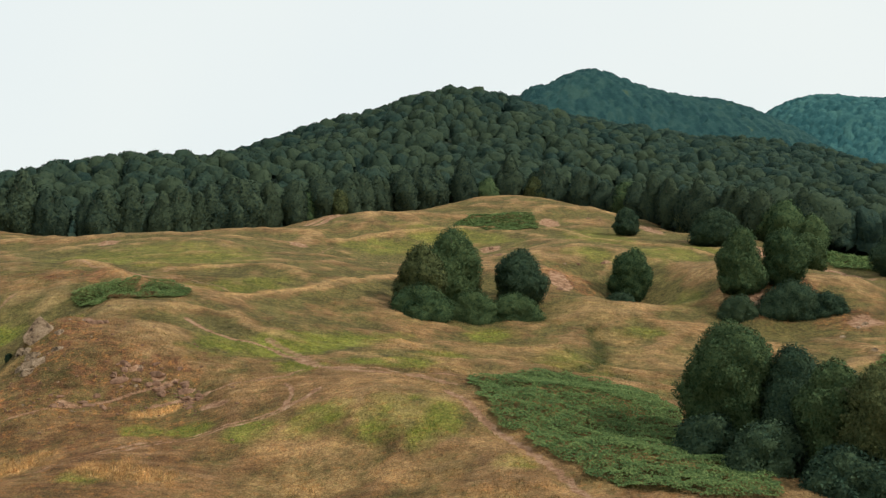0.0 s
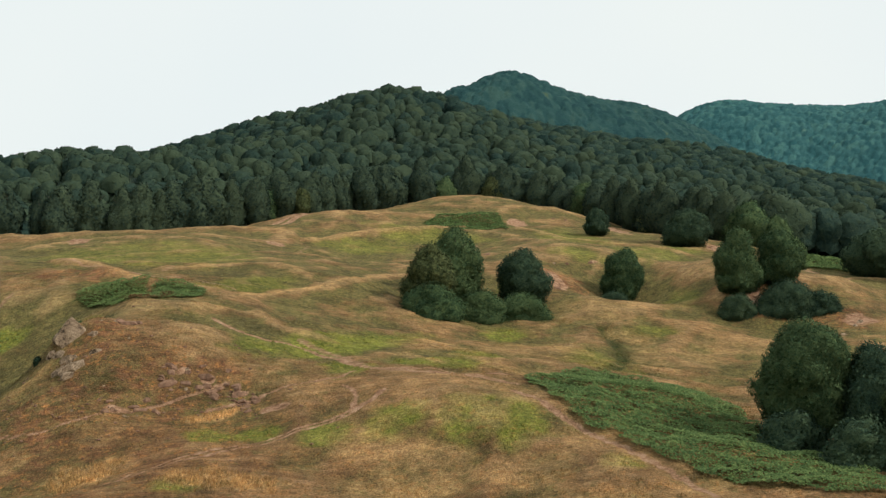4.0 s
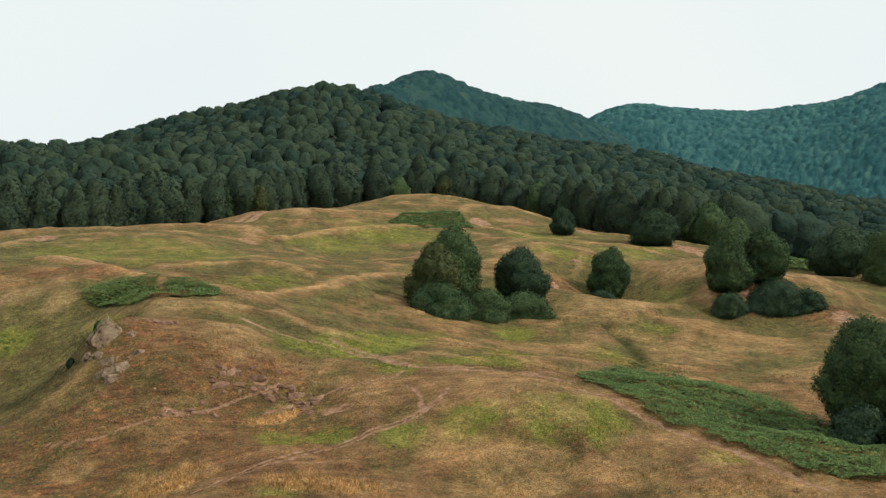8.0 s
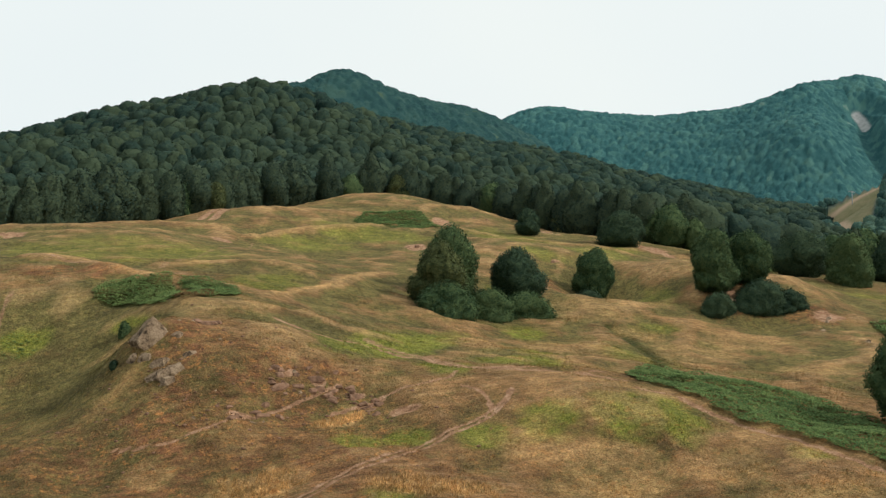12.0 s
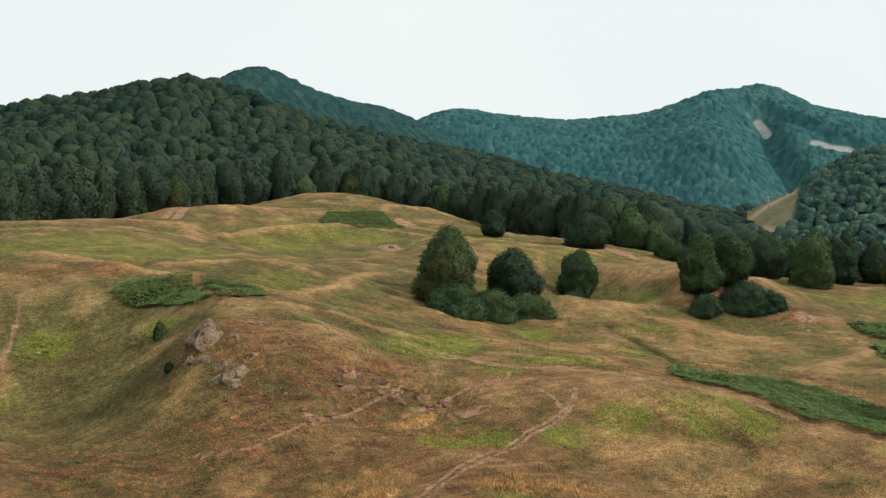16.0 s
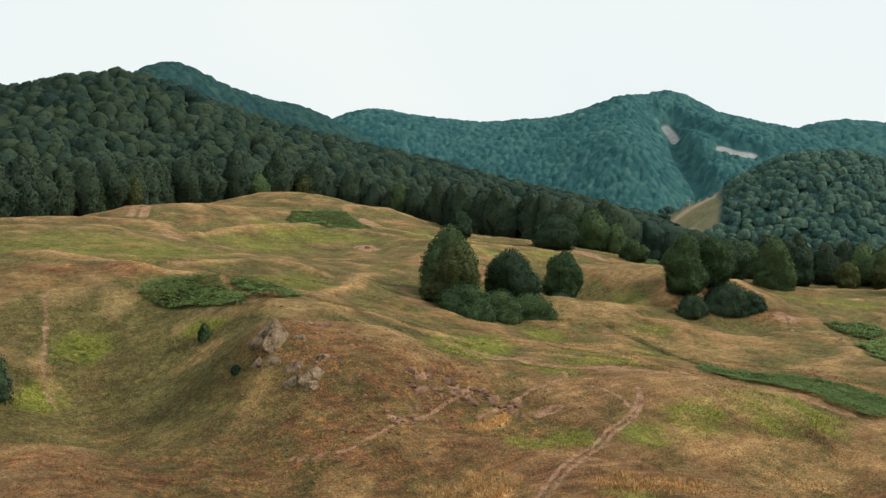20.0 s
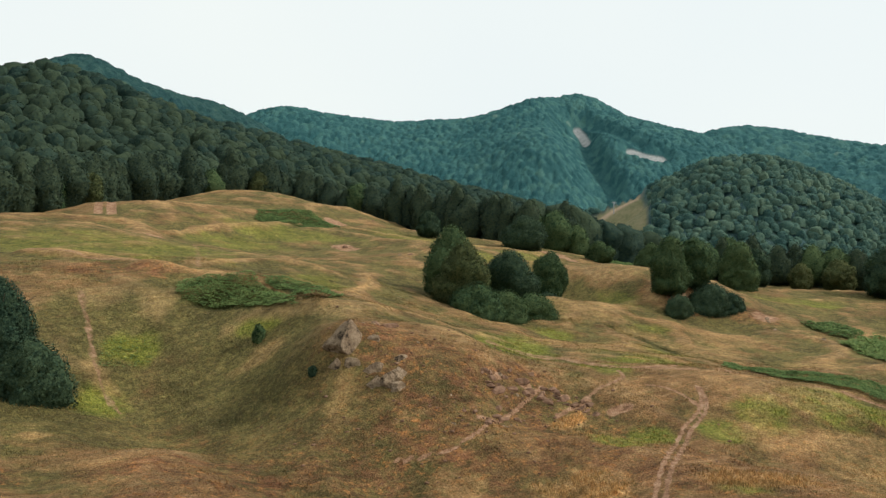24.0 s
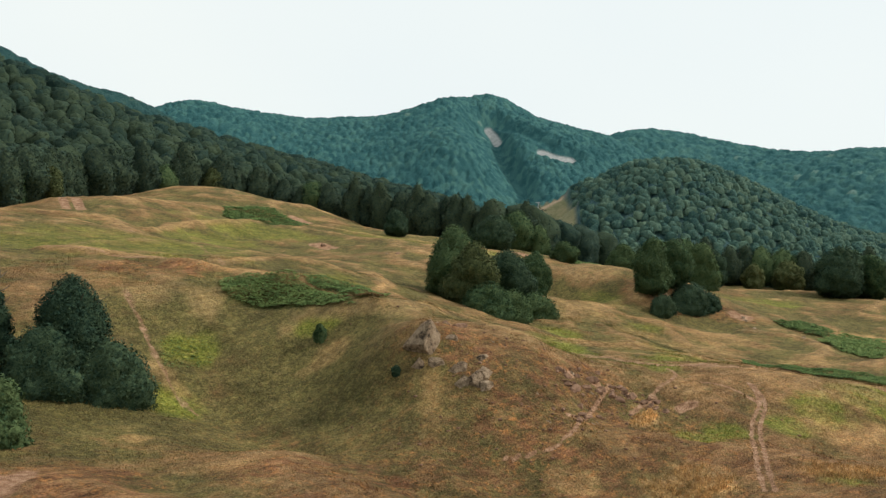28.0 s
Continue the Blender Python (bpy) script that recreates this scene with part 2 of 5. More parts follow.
# knoll foliage paled and blued: haze put into the leaf colour
HAZED_KNOLL_LEAF = make_leaf("hazed_knoll_leaves", (0.038, 0.090, 0.083), (0.076, 0.148, 0.118), (0.140, 0.212, 0.144), glow=0.2, crowns=0.3, clump=(0.9, 1.1))
BRACKEN = make_leaf("bracken_fronds", (0.068, 0.120, 0.047), (0.143, 0.218, 0.078), (0.25, 0.325, 0.112), 0.6, glow=0.4)
RUSTY = make_leaf("rusty_fronds", (0.07, 0.05, 0.02), (0.15, 0.095, 0.04), (0.21, 0.14, 0.06), 0.6)
BARK = make_plain("grey_bark", (0.07, 0.055, 0.04), (0.17, 0.14, 0.11), 3.0)
ROCK = make_rock()
RED_ROCK = make_plain("red_weathered_rock", (0.085, 0.046, 0.028), (0.30, 0.175, 0.110), 1.5, 0.92)
# haze painted into the woods' base colours, slight on the front hill
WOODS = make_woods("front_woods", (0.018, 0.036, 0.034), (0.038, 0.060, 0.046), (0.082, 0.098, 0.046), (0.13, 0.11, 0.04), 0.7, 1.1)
HAZED_PEAK_WOODS = make_woods("hazed_peak_woods", (0.017, 0.053, 0.057), (0.029, 0.077, 0.074), (0.047, 0.101, 0.085), (0.07, 0.11, 0.07), 0.4, 0.9)
HAZED_FAR_WOODS = make_woods("hazed_far_woods", (0.025, 0.085, 0.090), (0.045, 0.125, 0.123), (0.077, 0.170, 0.144), (0.12, 0.20, 0.17), 0.75, 1.25)
HAZED_KNOLL_WOODS = make_woods("hazed_knoll_woods", (0.040, 0.086, 0.096), (0.074, 0.134, 0.126), (0.124, 0.186, 0.138), (0.10, 0.13, 0.08), 0.7, 1.1, ((0.20, 0.20, 0.10), (0.33, 0.28, 0.16)))
METAL = make_plain("galvanised_steel", (0.30, 0.31, 0.32), (0.45, 0.46, 0.47), 2.0, 0.5)


def make_grass():
    m, nt, b = material("grass_blades", 0.8, 0.15)
    base, fine = turf_colour(nt)
    tint = ramp(nt, nt.nodes.new("ShaderNodeNewGeometry").outputs["Random Per Island"], [(0.0, (0.7, 0.7, 0.65)), (1.0, (1.35, 1.3, 1.2))])
    nt.links.new(blend(nt, 1.0, base, tint, "MULTIPLY"), b.inputs["Base Color"])
    return m


GRASS = make_grass()


# ---- shape of the land ----
# broad swells and hummocks of the meadow: x, y, height, radius
BROAD_NEAR = [
    (-150, 40, -1.0, 48), (-85, 40, 0.5, 48), (-20, 40, -0.2, 48), (45, 40, -0.8, 48),
    (110, 40, 0.3, 48), (175, 40, 0.2, 48), (-150, 100, 3.0, 48), (-85, 100, -3.0, 48),
    (-20, 100, -0.0, 48), (45, 100, 1.4, 48), (110, 100, 1.0, 48), (175, 100, 1.7, 48),
    (-150, 160, 5.8, 48), (-85, 160, 7.2, 48), (-20, 160, 6.7, 48), (45, 160, 2.9, 48),
    (110, 160, 3.8, 48), (175, 160, 5.9, 48),
]
BROAD_FAR = [
    (-150, 220, 10.5, 48), (-85, 220, 8.1, 48), (-20, 220, 6.7, 48), (45, 220, 8.7, 48),
    (110, 220, 7.7, 48), (175, 220, 8.3, 48), (-150, 280, 12.7, 48), (-85, 280, 5.4, 48),
    (-20, 280, 11.3, 48), (45, 280, 12.5, 48), (110, 280, 6.2, 48), (175, 280, 5.3, 48),
    (-150, 340, 1.2, 48), (-85, 340, 0.2, 48), (-20, 340, 17.5, 48), (45, 340, 21.7, 48),
    (110, 340, 4.6, 48), (175, 340, 0.9, 48),
]
HUMMOCKS_A = [
    (17, 80, 1.3, 10), (5, 82, 0.7, 9), (-10, 85, -2.1, 8), (40, 85, -0.6, 12),
    (-23, 89, 1.5, 8), (-34, 93, 1.3, 8), (-2, 93, 1.5, 10), (29, 95, -0.4, 12),
    (-24, 98, -4.5, 9), (-47, 98, -6.8, 9), (90, 100, 0.2, 17), (-110, 100, 0.5, 11),
    (-13, 102, 4.0, 10), (-34, 107, 4.8, 10), (-54, 109, -1.8, 10), (-17, 115, -0.3, 11),
    (-4, 119, 1.5, 12), (60, 120, 0.4, 16), (33, 120, -0.9, 14), (120, 120, -0.3, 20),
    (-57, 121, -0.3, 11), (-44, 121, 1.2, 11), (-30, 123, 0.4, 11), (-80, 128, -2.3, 12),
]
HUMMOCKS_B = [
    (-130, 130, 3.7, 14), (-16, 134, 0.1, 13), (-43, 136, 5.3, 13), (34, 138, -2.0, 15),
    (80, 140, -2.1, 18), (-59, 140, -1.3, 13), (110, 150, 0.4, 21), (25, 153, -0.6, 16),
    (-72, 155, 1.3, 15), (61, 157, 0.9, 18), (2, 160, -2.5, 16), (-110, 160, 2.5, 16),
    (-55, 162, 2.6, 15), (-17, 168, 1.9, 16), (21, 174, -0.4, 18), (90, 174, -1.5, 22),
    (66, 179, 0.3, 21), (150, 180, 1.8, 22), (-38, 183, 1.1, 17), (38, 188, 3.2, 20),
    (106, 199, 0.3, 22), (137, 202, -2.0, 22), (65, 208, -1.7, 22), (14, 208, 2.2, 21),
]
HUMMOCKS_C = [
    (-9, 214, -3.0, 21), (-45, 216, 3.6, 21), (-75, 219, -0.4, 21), (-145, 225, 0.3, 22),
    (-110, 225, 0.1, 22), (150, 230, 3.0, 22), (100, 235, 0.7, 22), (63, 236, 2.2, 22),
    (-29, 238, -1.6, 22), (-74, 245, 2.1, 22), (-150, 250, 8.3, 22), (80, 260, 2.0, 22),
    (-110, 262, 4.4, 22), (25, 265, -1.4, 22), (-31, 272, 6.6, 22), (60, 275, -0.9, 22),
    (-8, 290, 0.5, 22), (44, 298, -1.2, 22), (22, 309, 4.7, 22), (60, 320, 1.1, 22),
    (-47, 121, 2.9, 4), (-49, 114, 2.4, 5), (-43, 121, -1.6, 5), (-57, 118, -2.0, 6),
]
HUMMOCKS_D = [
    (-52, 121, 1.6, 5), (-50, 127, -1.7, 6), (-56, 127, 1.4, 6), (-53, 111, 0.9, 6),
    (-44, 110, -3.8, 6), (-45, 128, 1.9, 7), (-61, 123, -2.3, 7), (-39, 114, 4.3, 6),
    (-35, 108, -4.4, 6), (-59, 133, -3.8, 8), (-46, 104, 6.7, 7), (37, 187, -9.3, 9),
    (66, 179, 4.1, 12), (53, 166, -5.3, 10), (8, 166, -0.8, 9), (24, 176, -0.9, 11),
    (22, 309, 1.1, 15), (48, 290, 2.1, 15), (-74, 245, 2.7, 20), (47, 188, 3.5, 9), (6, 107, 0.9, 8), (18, 109, 1.2, 8), (-49.5, 114.6, -1.2, 3.0), (-47.2, 119.6, 0.6, 2.5), (52.5, 170.5, 3.8, 4.5), (60, 172, 1.5, 4), (-67, 104, 1.1, 7),
]
# wooded hills: x, y, height, half-widths, turn in degrees
FRONT_HILL = [(-9, 573, 68.1, 137, 111, -3), (198, 663, 63.4, 230, 116, -15), (-154, 666, 53.5, 154, 119, 12), (179, 445, 43.2, 217, 109, 25), (238, 704, 50.9, 118, 41, -4),
              (-151, 383, 41.3, 90, 52, 2), (-3, 482, 23.2, 43, 65, -22)]
PEAK_HILL = [(152, 1180, 49.8, 53.7, 121, -16), (190, 1185, 178.5, 272, 134, 28), (442, 1255, 127.9, 236, 292, 32), (93, 1134, 18.1, 16.5, 36.6, 0)]
SKI_HILL = [(1029, 1300, 51.9, 132, 43, 6), (925, 1306, 203.3, 251, 294, 2), (630, 1497, 183.5, 198, 212, -1), (488, 1522, 123.2, 107, 179, -10), (1128, 1126, 149.0, 173, 248, 22),
            (870, 1117, -37.2, 126, 24, 62), (800, 1130, 34.0, 60, 59, 0)]
EAST_HILL = [(1207, 1220, 212.9, 249, 149, -5), (1456, 819, 251.2, 311, 327, 1)]
KNOLL = [(379, 430, 98, 95, 67, 3), (543, 312, 46, 88, 84, 0), (387, 537, 60, 26.5, 84, 46)]
LEVEL = 18.0                     # the plain lies this far below the first eye
CANOPY = 13.0                    # height of the far woods


def swell(rows, x, y):
    z = np.zeros_like(x)
    for cx, cy, h, r in rows:
        z += h * np.exp(-0.5 * ((x - cx) ** 2 + (y - cy) ** 2) / r**2)
    return z


def hill(rows, x, y):
    z = np.zeros_like(x)
    for cx, cy, h, ra, rb, turn in rows:
        c, s = math.cos(radians(turn)), math.sin(radians(turn))
        u, v = (x - cx) * c + (y - cy) * s, (y - cy) * c - (x - cx) * s
        z += h * np.exp(-0.5 * ((u / ra) ** 2 + (v / rb) ** 2))
    return z


def lattice(ix, iy, seed):
    """Repeatable random numbers from -1 to 1 at whole places."""
    n = (ix.astype(np.int64) * 374761393 + iy.astype(np.int64) * 668265263 + seed * 982451653) & 0x7FFFFFFF
    n = ((n ^ (n >> 13)) * 1274126177) & 0x7FFFFFFF
    return ((n ^ (n >> 16)) & 0xFFFF) / 32767.5 - 1


def rough(x, y, size, seed=0):
    """Smooth value noise."""
    x, y = x / size, y / size
    ix, iy = np.floor(x), np.floor(y)
    u, v = x - ix, y - iy
    u, v = u * u * (3 - 2 * u), v * v * (3 - 2 * v)
    a, b = lattice(ix, iy, seed), lattice(ix + 1, iy, seed)
    c, d = lattice(ix, iy + 1, seed), lattice(ix + 1, iy + 1, seed)
    return (a * (1 - u) + b * u) * (1 - v) + (c * (1 - u) + d * u) * v


def wooded(x, y):
    """Height of the wooded hills' ground."""
    top = np.maximum.reduce([hill(h, x, y) for h in (FRONT_HILL, PEAK_HILL, SKI_HILL, EAST_HILL, KNOLL)])
    return top - 10.0 - CANOPY + LEVEL + 3.0 * rough(x, y, 60, 5)


def land(x, y):
    """Height of the ground, with the plain at zero."""
    x, y = np.asarray(x, float), np.asarray(y, float)
    meadow = swell(BROAD_NEAR + BROAD_FAR, x, y) + swell(HUMMOCKS_A + HUMMOCKS_B + HUMMOCKS_C + HUMMOCKS_D, x, y)
    far = wooded(x, y)
    soft = 3.0
    z = soft * np.logaddexp(meadow / soft, np.clip(far, -40, None) / soft)
    near = np.clip((360 - y) / 70, 0, 1)
    back = np.clip((y - 120) / 60, 0, 1)
    # low banks that run across the slope, and tussocky ground
    bank = 1 - np.abs(rough(x + 9 * rough(x, y, 40, 21), y * 2.3 + 12 * rough(x, y, 30, 22), 46, 23))
    z += near * back * 1.5 * (bank**2 - 0.42)
    hump = 1 - np.abs(rough(x + 3 * rough(x, y, 12, 24), y + 3 * rough(x, y, 12, 25), 13, 26))
    z += near * (0.75 - 0.3 * back) * (hump**2 - 0.4)
    crest = np.zeros_like(z)
    for line, rise, _ in RIMS:
        crest = np.maximum(crest, rise * np.exp(-(from_line(line, x, y) / 1.9) ** 2))
    z += crest
    return z + near * (0.25 * rough(x, y, 5.3, 1) + 0.14 * rough(x, y, 2.4, 2) + 0.08 * rough(x, y, 1.1, 3))


# ---- swards, tracks and bracken beds on the plan ----
BIG_BRACKEN = [(2.8, 110.5), (9.2, 120.7), (15.0, 124.5), (20.2, 121.9), (23.4, 119.7), (24.7, 112.8), (25.3, 107.1), (23.9, 101.0), (24.1, 99.1), (24.1, 91.6), (27.2, 79.9), (25.9, 75.9), (19.5, 74.4), (14.9, 76.6), (9.4, 84.6), (4.2, 96.0)]
OVAL_BRACKEN = [(-55.6, 147.0), (-52.5, 152.5), (-47.0, 150.5), (-45.2, 148.6), (-44.0, 143.0), (-44.5, 136.0), (-46.0, 132.5), (-48.7, 139.0), (-53.0, 144.0)]
OVAL_BRACKEN_EAST = [(-44.2, 148.5), (-40.7, 148.5), (-36.5, 146.0), (-37.0, 139.5), (-40.0, 135.5), (-42.9, 134.0), (-43.2, 142.0)]
RIGHT_BRACKEN_A = [(74.2, 157.2), (86.9, 158.5), (83.7, 149.6), (72.4, 145.0), (69.6, 148.1)]
RIGHT_BRACKEN_B = [(62.4, 140.6), (86.0, 149.0), (91.6, 142.7), (53.9, 123.5), (58.7, 134.9)]
HILL_BRACKEN = [(2.4, 263.0), (10.4, 277.1), (18.4, 278.8), (25.4, 277.3), (24.5, 259.1), (13.8, 252.1)]
MOUND_BRACKEN = [(84.0, 215.0), (93.0, 213.0), (106.0, 222.0), (100.0, 236.0), (88.0, 232.0)]
VALLEY_BRACKEN = [(-65.8, 141.9), (-61.8, 142.4), (-59.1, 140.0), (-61.3, 137.1), (-66.6, 137.1)]
RUT_WEST = [(-12.9, 104.9), (-14.6, 102.6), (-16.6, 101.1), (-19.2, 100.1), (-22.9, 98.0), (-28.3, 94.0), (-32.8, 90.8), (-37.1, 87.2)]
RUT_EAST = [(x + 0.5 * k, y - 0.65 * k) for k, (x, y) in zip((0.3, 0.5, 0.8, 1, 1, 1, 1, 1), RUT_WEST)]
BRACKEN_PATH = [(0.4, 103.6), (3.6, 95.0), (8.3, 83.6), (10.0, 79.9), (10.9, 75.2)]
CROSS_PATH = [(-33.4, 130.0), (-29.2, 126.4), (-22.6, 127.2), (-18.1, 121.3), (-12.2, 112.1), (-5.3, 113.1), (1.1, 112.4)]
VALLEY_PATH = [(-65.2, 151.6), (-65.4, 148.4), (-66.1, 142.7), (-67.1, 136.0), (-66.2, 130.0)]
HILL_TRACK_A = [(-28.0, 279.0), (-30.5, 270.0), (-33.5, 258.0)]
HILL_TRACK_B = [(-31.0, 279.0), (-33.5, 270.0), (-36.0, 260.0)]
WEST_TRACK = [(-71.3, 183.4), (-60.0, 169.2), (-50.1, 159.3), (-43.5, 158.5), (-38.2, 158.8), (-30.2, 150.7)]
SADDLE_TRACK = [(-46.3, 164.9), (-37.7, 189.0), (-23.3, 237.3), (-33.1, 232.0), (-47.2, 212.6)]
CRAG_PATH = [(-50.9, 103.3), (-48.2, 102.3), (-46.0, 102.1), (-43.3, 102.6), (-41.3, 103.7), (-37.5, 106.3), (-32.9, 108.6), (-29.2, 110.6)]
TRAIL_SPUR_A = [(-15.8, 113.8), (-17.8, 110.3), (-26.0, 108.0)]
TRAIL_SPUR_B = [(-16.2, 101.4), (-15.5, 104.9), (-17.1, 108.1)]
BANK_RUT = [(-30.8, 106.4), (-28.3, 107.3), (-25.3, 107.8)]
BAND = [(-22.4, 128.9), (-18.7, 125.2), (-16.0, 119.7), (-13.3, 112.7), (-8.2, 110.1), (-3.3, 109.9), (1.1, 107.9)]
DITCH = [(23.4, 157.0), (23.3, 150.0), (22.5, 141.0), (19.5, 133.0), (14.0, 124.5)]
EAST_TRACK = [(80.6, 211.4), (84.8, 208.5), (85.8, 198.5)]
LUSH_FRONT = [
    (-62.5, 140, 3.6, 2.8, 0),
    (-4, 95, 5.0, 5.0, -39), (-12, 97, 4.0, 4.0, -39), (7, 152, 4.0, 4.0, -39), (104, 175, 5.0, 4.0, -39),
    (-27, 122, 4.1, 3.8, 0), (-16, 115, 2.7, 3.8, 0), (-2, 94, 5.5, 5.7, 0), (-19, 96, 3.5, 2.4, 0), (-6, 119, 5.7, 4.6, 0), (-30, 99, 2.5, 2.6, 0), (6, 83, 2.3, 2.0, 0), (-18, 97, 2.6, 2.7, -39), (-25, 99, 2.8, 2.8, -39), (-68, 131, 3.0, 3.6, -39), (-4, 96, 4.3, 4.6, -39), (-17, 131, 5.0, 17.9, -39), (-30, 84, 2.8, 2.1, 0), (-17, 116, 2.6, 3.3, -39), (-50, 135, 3.7, 1.3, -39),
]
LUSH_BACK = [
    (48, 212, 9, 12, -20), (60, 228, 6, 8, -20), (30, 206, 7, 5, -20), (66, 206, 6, 5, 0), (100, 178, 14, 6, -20), (42, 176, 5, 7, -30),
    (-53, 189, 20.4, 19.3, 0), (-13, 237, 11.4, 8.5, 0), (-0, 129, 4.0, 7.6, 0), (17, 135, 5.7, 9.2, 0), (31, 156, 5.3, 2.8, 0), (38, 241, 9.6, 21.7, 0), (8, 154, 5.2, 4.1, 0), (3, 247, 18.6, 8.4, -33), (-45, 186, 7.1, 13.8, -33), (-59, 195, 8.0, 18.7, -33), (95, 411, 11.7, 155.0, 0), (-32, 158, 4.8, 11.4, -39), (12, 176, 4.1, 9.0, -39),
]
STRAW = [
    (-39.5, 92.6, 4.2, 3.4, -20), (-27, 85.6, 5.0, 3.0, -20), (-30.5, 105, 3.2, 0.9, 20), (87, 146, 8.0, 5.0, -39),
]
THIN_STRAW = [
    (-67, 135.5, 1.0, 3.2, 30), (-76, 121, 1.8, 1.2, 0),
    (-10, 90, 5.0, 2.2, -20), (-2.6, 83, 4.0, 2.0, -20), (9, 99, 6.0, 4.0, -30), (0, 104, 5.0, 2.5, -30), (-14, 92, 4.0, 2.5, -30), (42, 130, 6.0, 4.0, -39), (40, 149, 6.0, 4.0, -39), (27, 153, 5.0, 3.0, -39),
    (-52, 130, 3.0, 2.0, 0), (-48, 98, 3.2, 2.0, -33), (-10, 126, 2.1, 2.4, 0), (25, 120, 2.0, 1.3, 0), (-74, 109, 5.0, 2.0, 0), (8, 140, 9, 8, 0), (25, 166, 9, 7, 0), (31, 142, 7, 7, 0), (-5, 136, 6, 5, 0), (45, 150, 8, 6, 0), (4, 118, 6, 4, 0),
]
BARE = [
    (22, 185, 2.7, 6.2, 0), (56, 268, 2.4, 16.7, 0), (11, 231, 2.6, 6.1, 0), (33, 202, 1.1, 1.5, 0), (29, 271, 3.1, 4.9, 0), (71, 231, 4.1, 6.9, -11), (-33, 227, 2.8, 2.7, 0), (-74, 218, 3.7, 4.2, 0), (-34, 111.4, 1.2, 0.6, 20), (-31.4, 110.6, 1.0, 0.6, 20), (-28, 109, 1.0, 0.8, 0), (-40, 105.6, 1.6, 0.5, 0), (-42, 120.6, 1.4, 0.7, 0), (-24, 105, 2.0, 1.0, -11), (-89, 109, 1.5, 4.2, -39), (52, 169, 2.9, 3.7, 0), (68, 161, 3.2, 3.2, 0), (72, 224, 2.0, 2.8, -11),
]
CRAG_CREST = [(-47.8, 117.5), (-49.5, 115.0), (-51.5, 112.5), (-54.0, 109.5)]
# sharp grassy crests of the swells: line, height, pale share
RIMS = [
    ([(-66.3, 177.2), (-61.9, 172.1), (-58.4, 171.5), (-53.4, 159.6), (-49.8, 157.1), (-45.9, 148.7)], 0.7, 0.8),
    ([(-46.0, 167.7), (-41.8, 170.2), (-36.5, 173.2), (-32.0, 174.7), (-25.5, 171.6)], 0.6, 0.5),
    ([(-31.6, 145.4), (-27.9, 155.0), (-22.5, 161.0), (-18.7, 164.5), (-12.3, 180.9), (-6.6, 185.7)], 0.5, 1.0),
    ([(-25.4, 238.5), (-17.1, 246.5), (-8.5, 250.0), (0.2, 252.2), (12.9, 259.1)], 0.8, 0.6),
    ([(-77.6, 199.4), (-76.9, 216.4), (-69.2, 218.8), (-60.8, 213.7)], 0.7, 0.5),
    ([(-47.2, 134.5), (-42.0, 129.0), (-38.2, 131.6), (-34.1, 134.3), (-28.4, 136.0), (-25.7, 132.4), (-21.6, 130.6), (-18.1, 129.9)], 0.4, 0.45),
    ([(-12.5, 125.0), (-8.4, 124.5), (-5.6, 118.5)], 0.3, 0.8),
    ([(28.4, 261.0), (32.8, 254.5), (34.4, 240.1), (42.0, 226.0), (51.8, 223.8), (57.0, 216.4)], 0.7, 0.4),
]


def inside(poly, x, y):
    hit = np.zeros(x.shape, bool)
    for (x0, y0), (x1, y1) in zip(poly, poly[1:] + poly[:1]):
        if y0 != y1:
            hit ^= ((y0 > y) != (y1 > y)) & (x < (x1 - x0) * (y - y0) / (y1 - y0) + x0)
    return hit


def from_line(line, x, y):
    """The distance from a bent line."""
    best = np.full(x.shape, 1e9)
    for (x0, y0), (x1, y1) in zip(line, line[1:]):
        dx, dy = x1 - x0, y1 - y0
        k = np.clip(((x - x0) * dx + (y - y0) * dy) / (dx * dx + dy * dy + 1e-9), 0, 1)
        best = np.minimum(best, np.hypot(x - x0 - k * dx, y - y0 - k * dy))
    return best


def rounded(line, times=2):
    """A bent line with its corners cut."""
    for _ in range(times):
        out = [line[0]]
        for (x0, y0), (x1, y1) in zip(line, line[1:]):
            out += [(0.75 * x0 + 0.25 * x1, 0.75 * y0 + 0.25 * y1), (0.25 * x0 + 0.75 * x1, 0.25 * y0 + 0.75 * y1)]
        line = out + [line[-1]]
    return line


def patches(rows, x, y):
    v = np.zeros_like(x)
    for cx, cy, rx, ry, turn in rows:
        c, s = math.cos(radians(turn)), math.sin(radians(turn))
        u, w = (x - cx) * c + (y - cy) * s, (y - cy) * c - (x - cx) * s
        d = np.hypot(u / rx, w / ry) * 1.15 + 0.25 * rough(x, y, 2.2, 11) + 0.2 * rough(x, y, 0.9, 12)
        v = np.maximum(v, np.clip((1.25 - d) / 0.5, 0, 1))
    return v


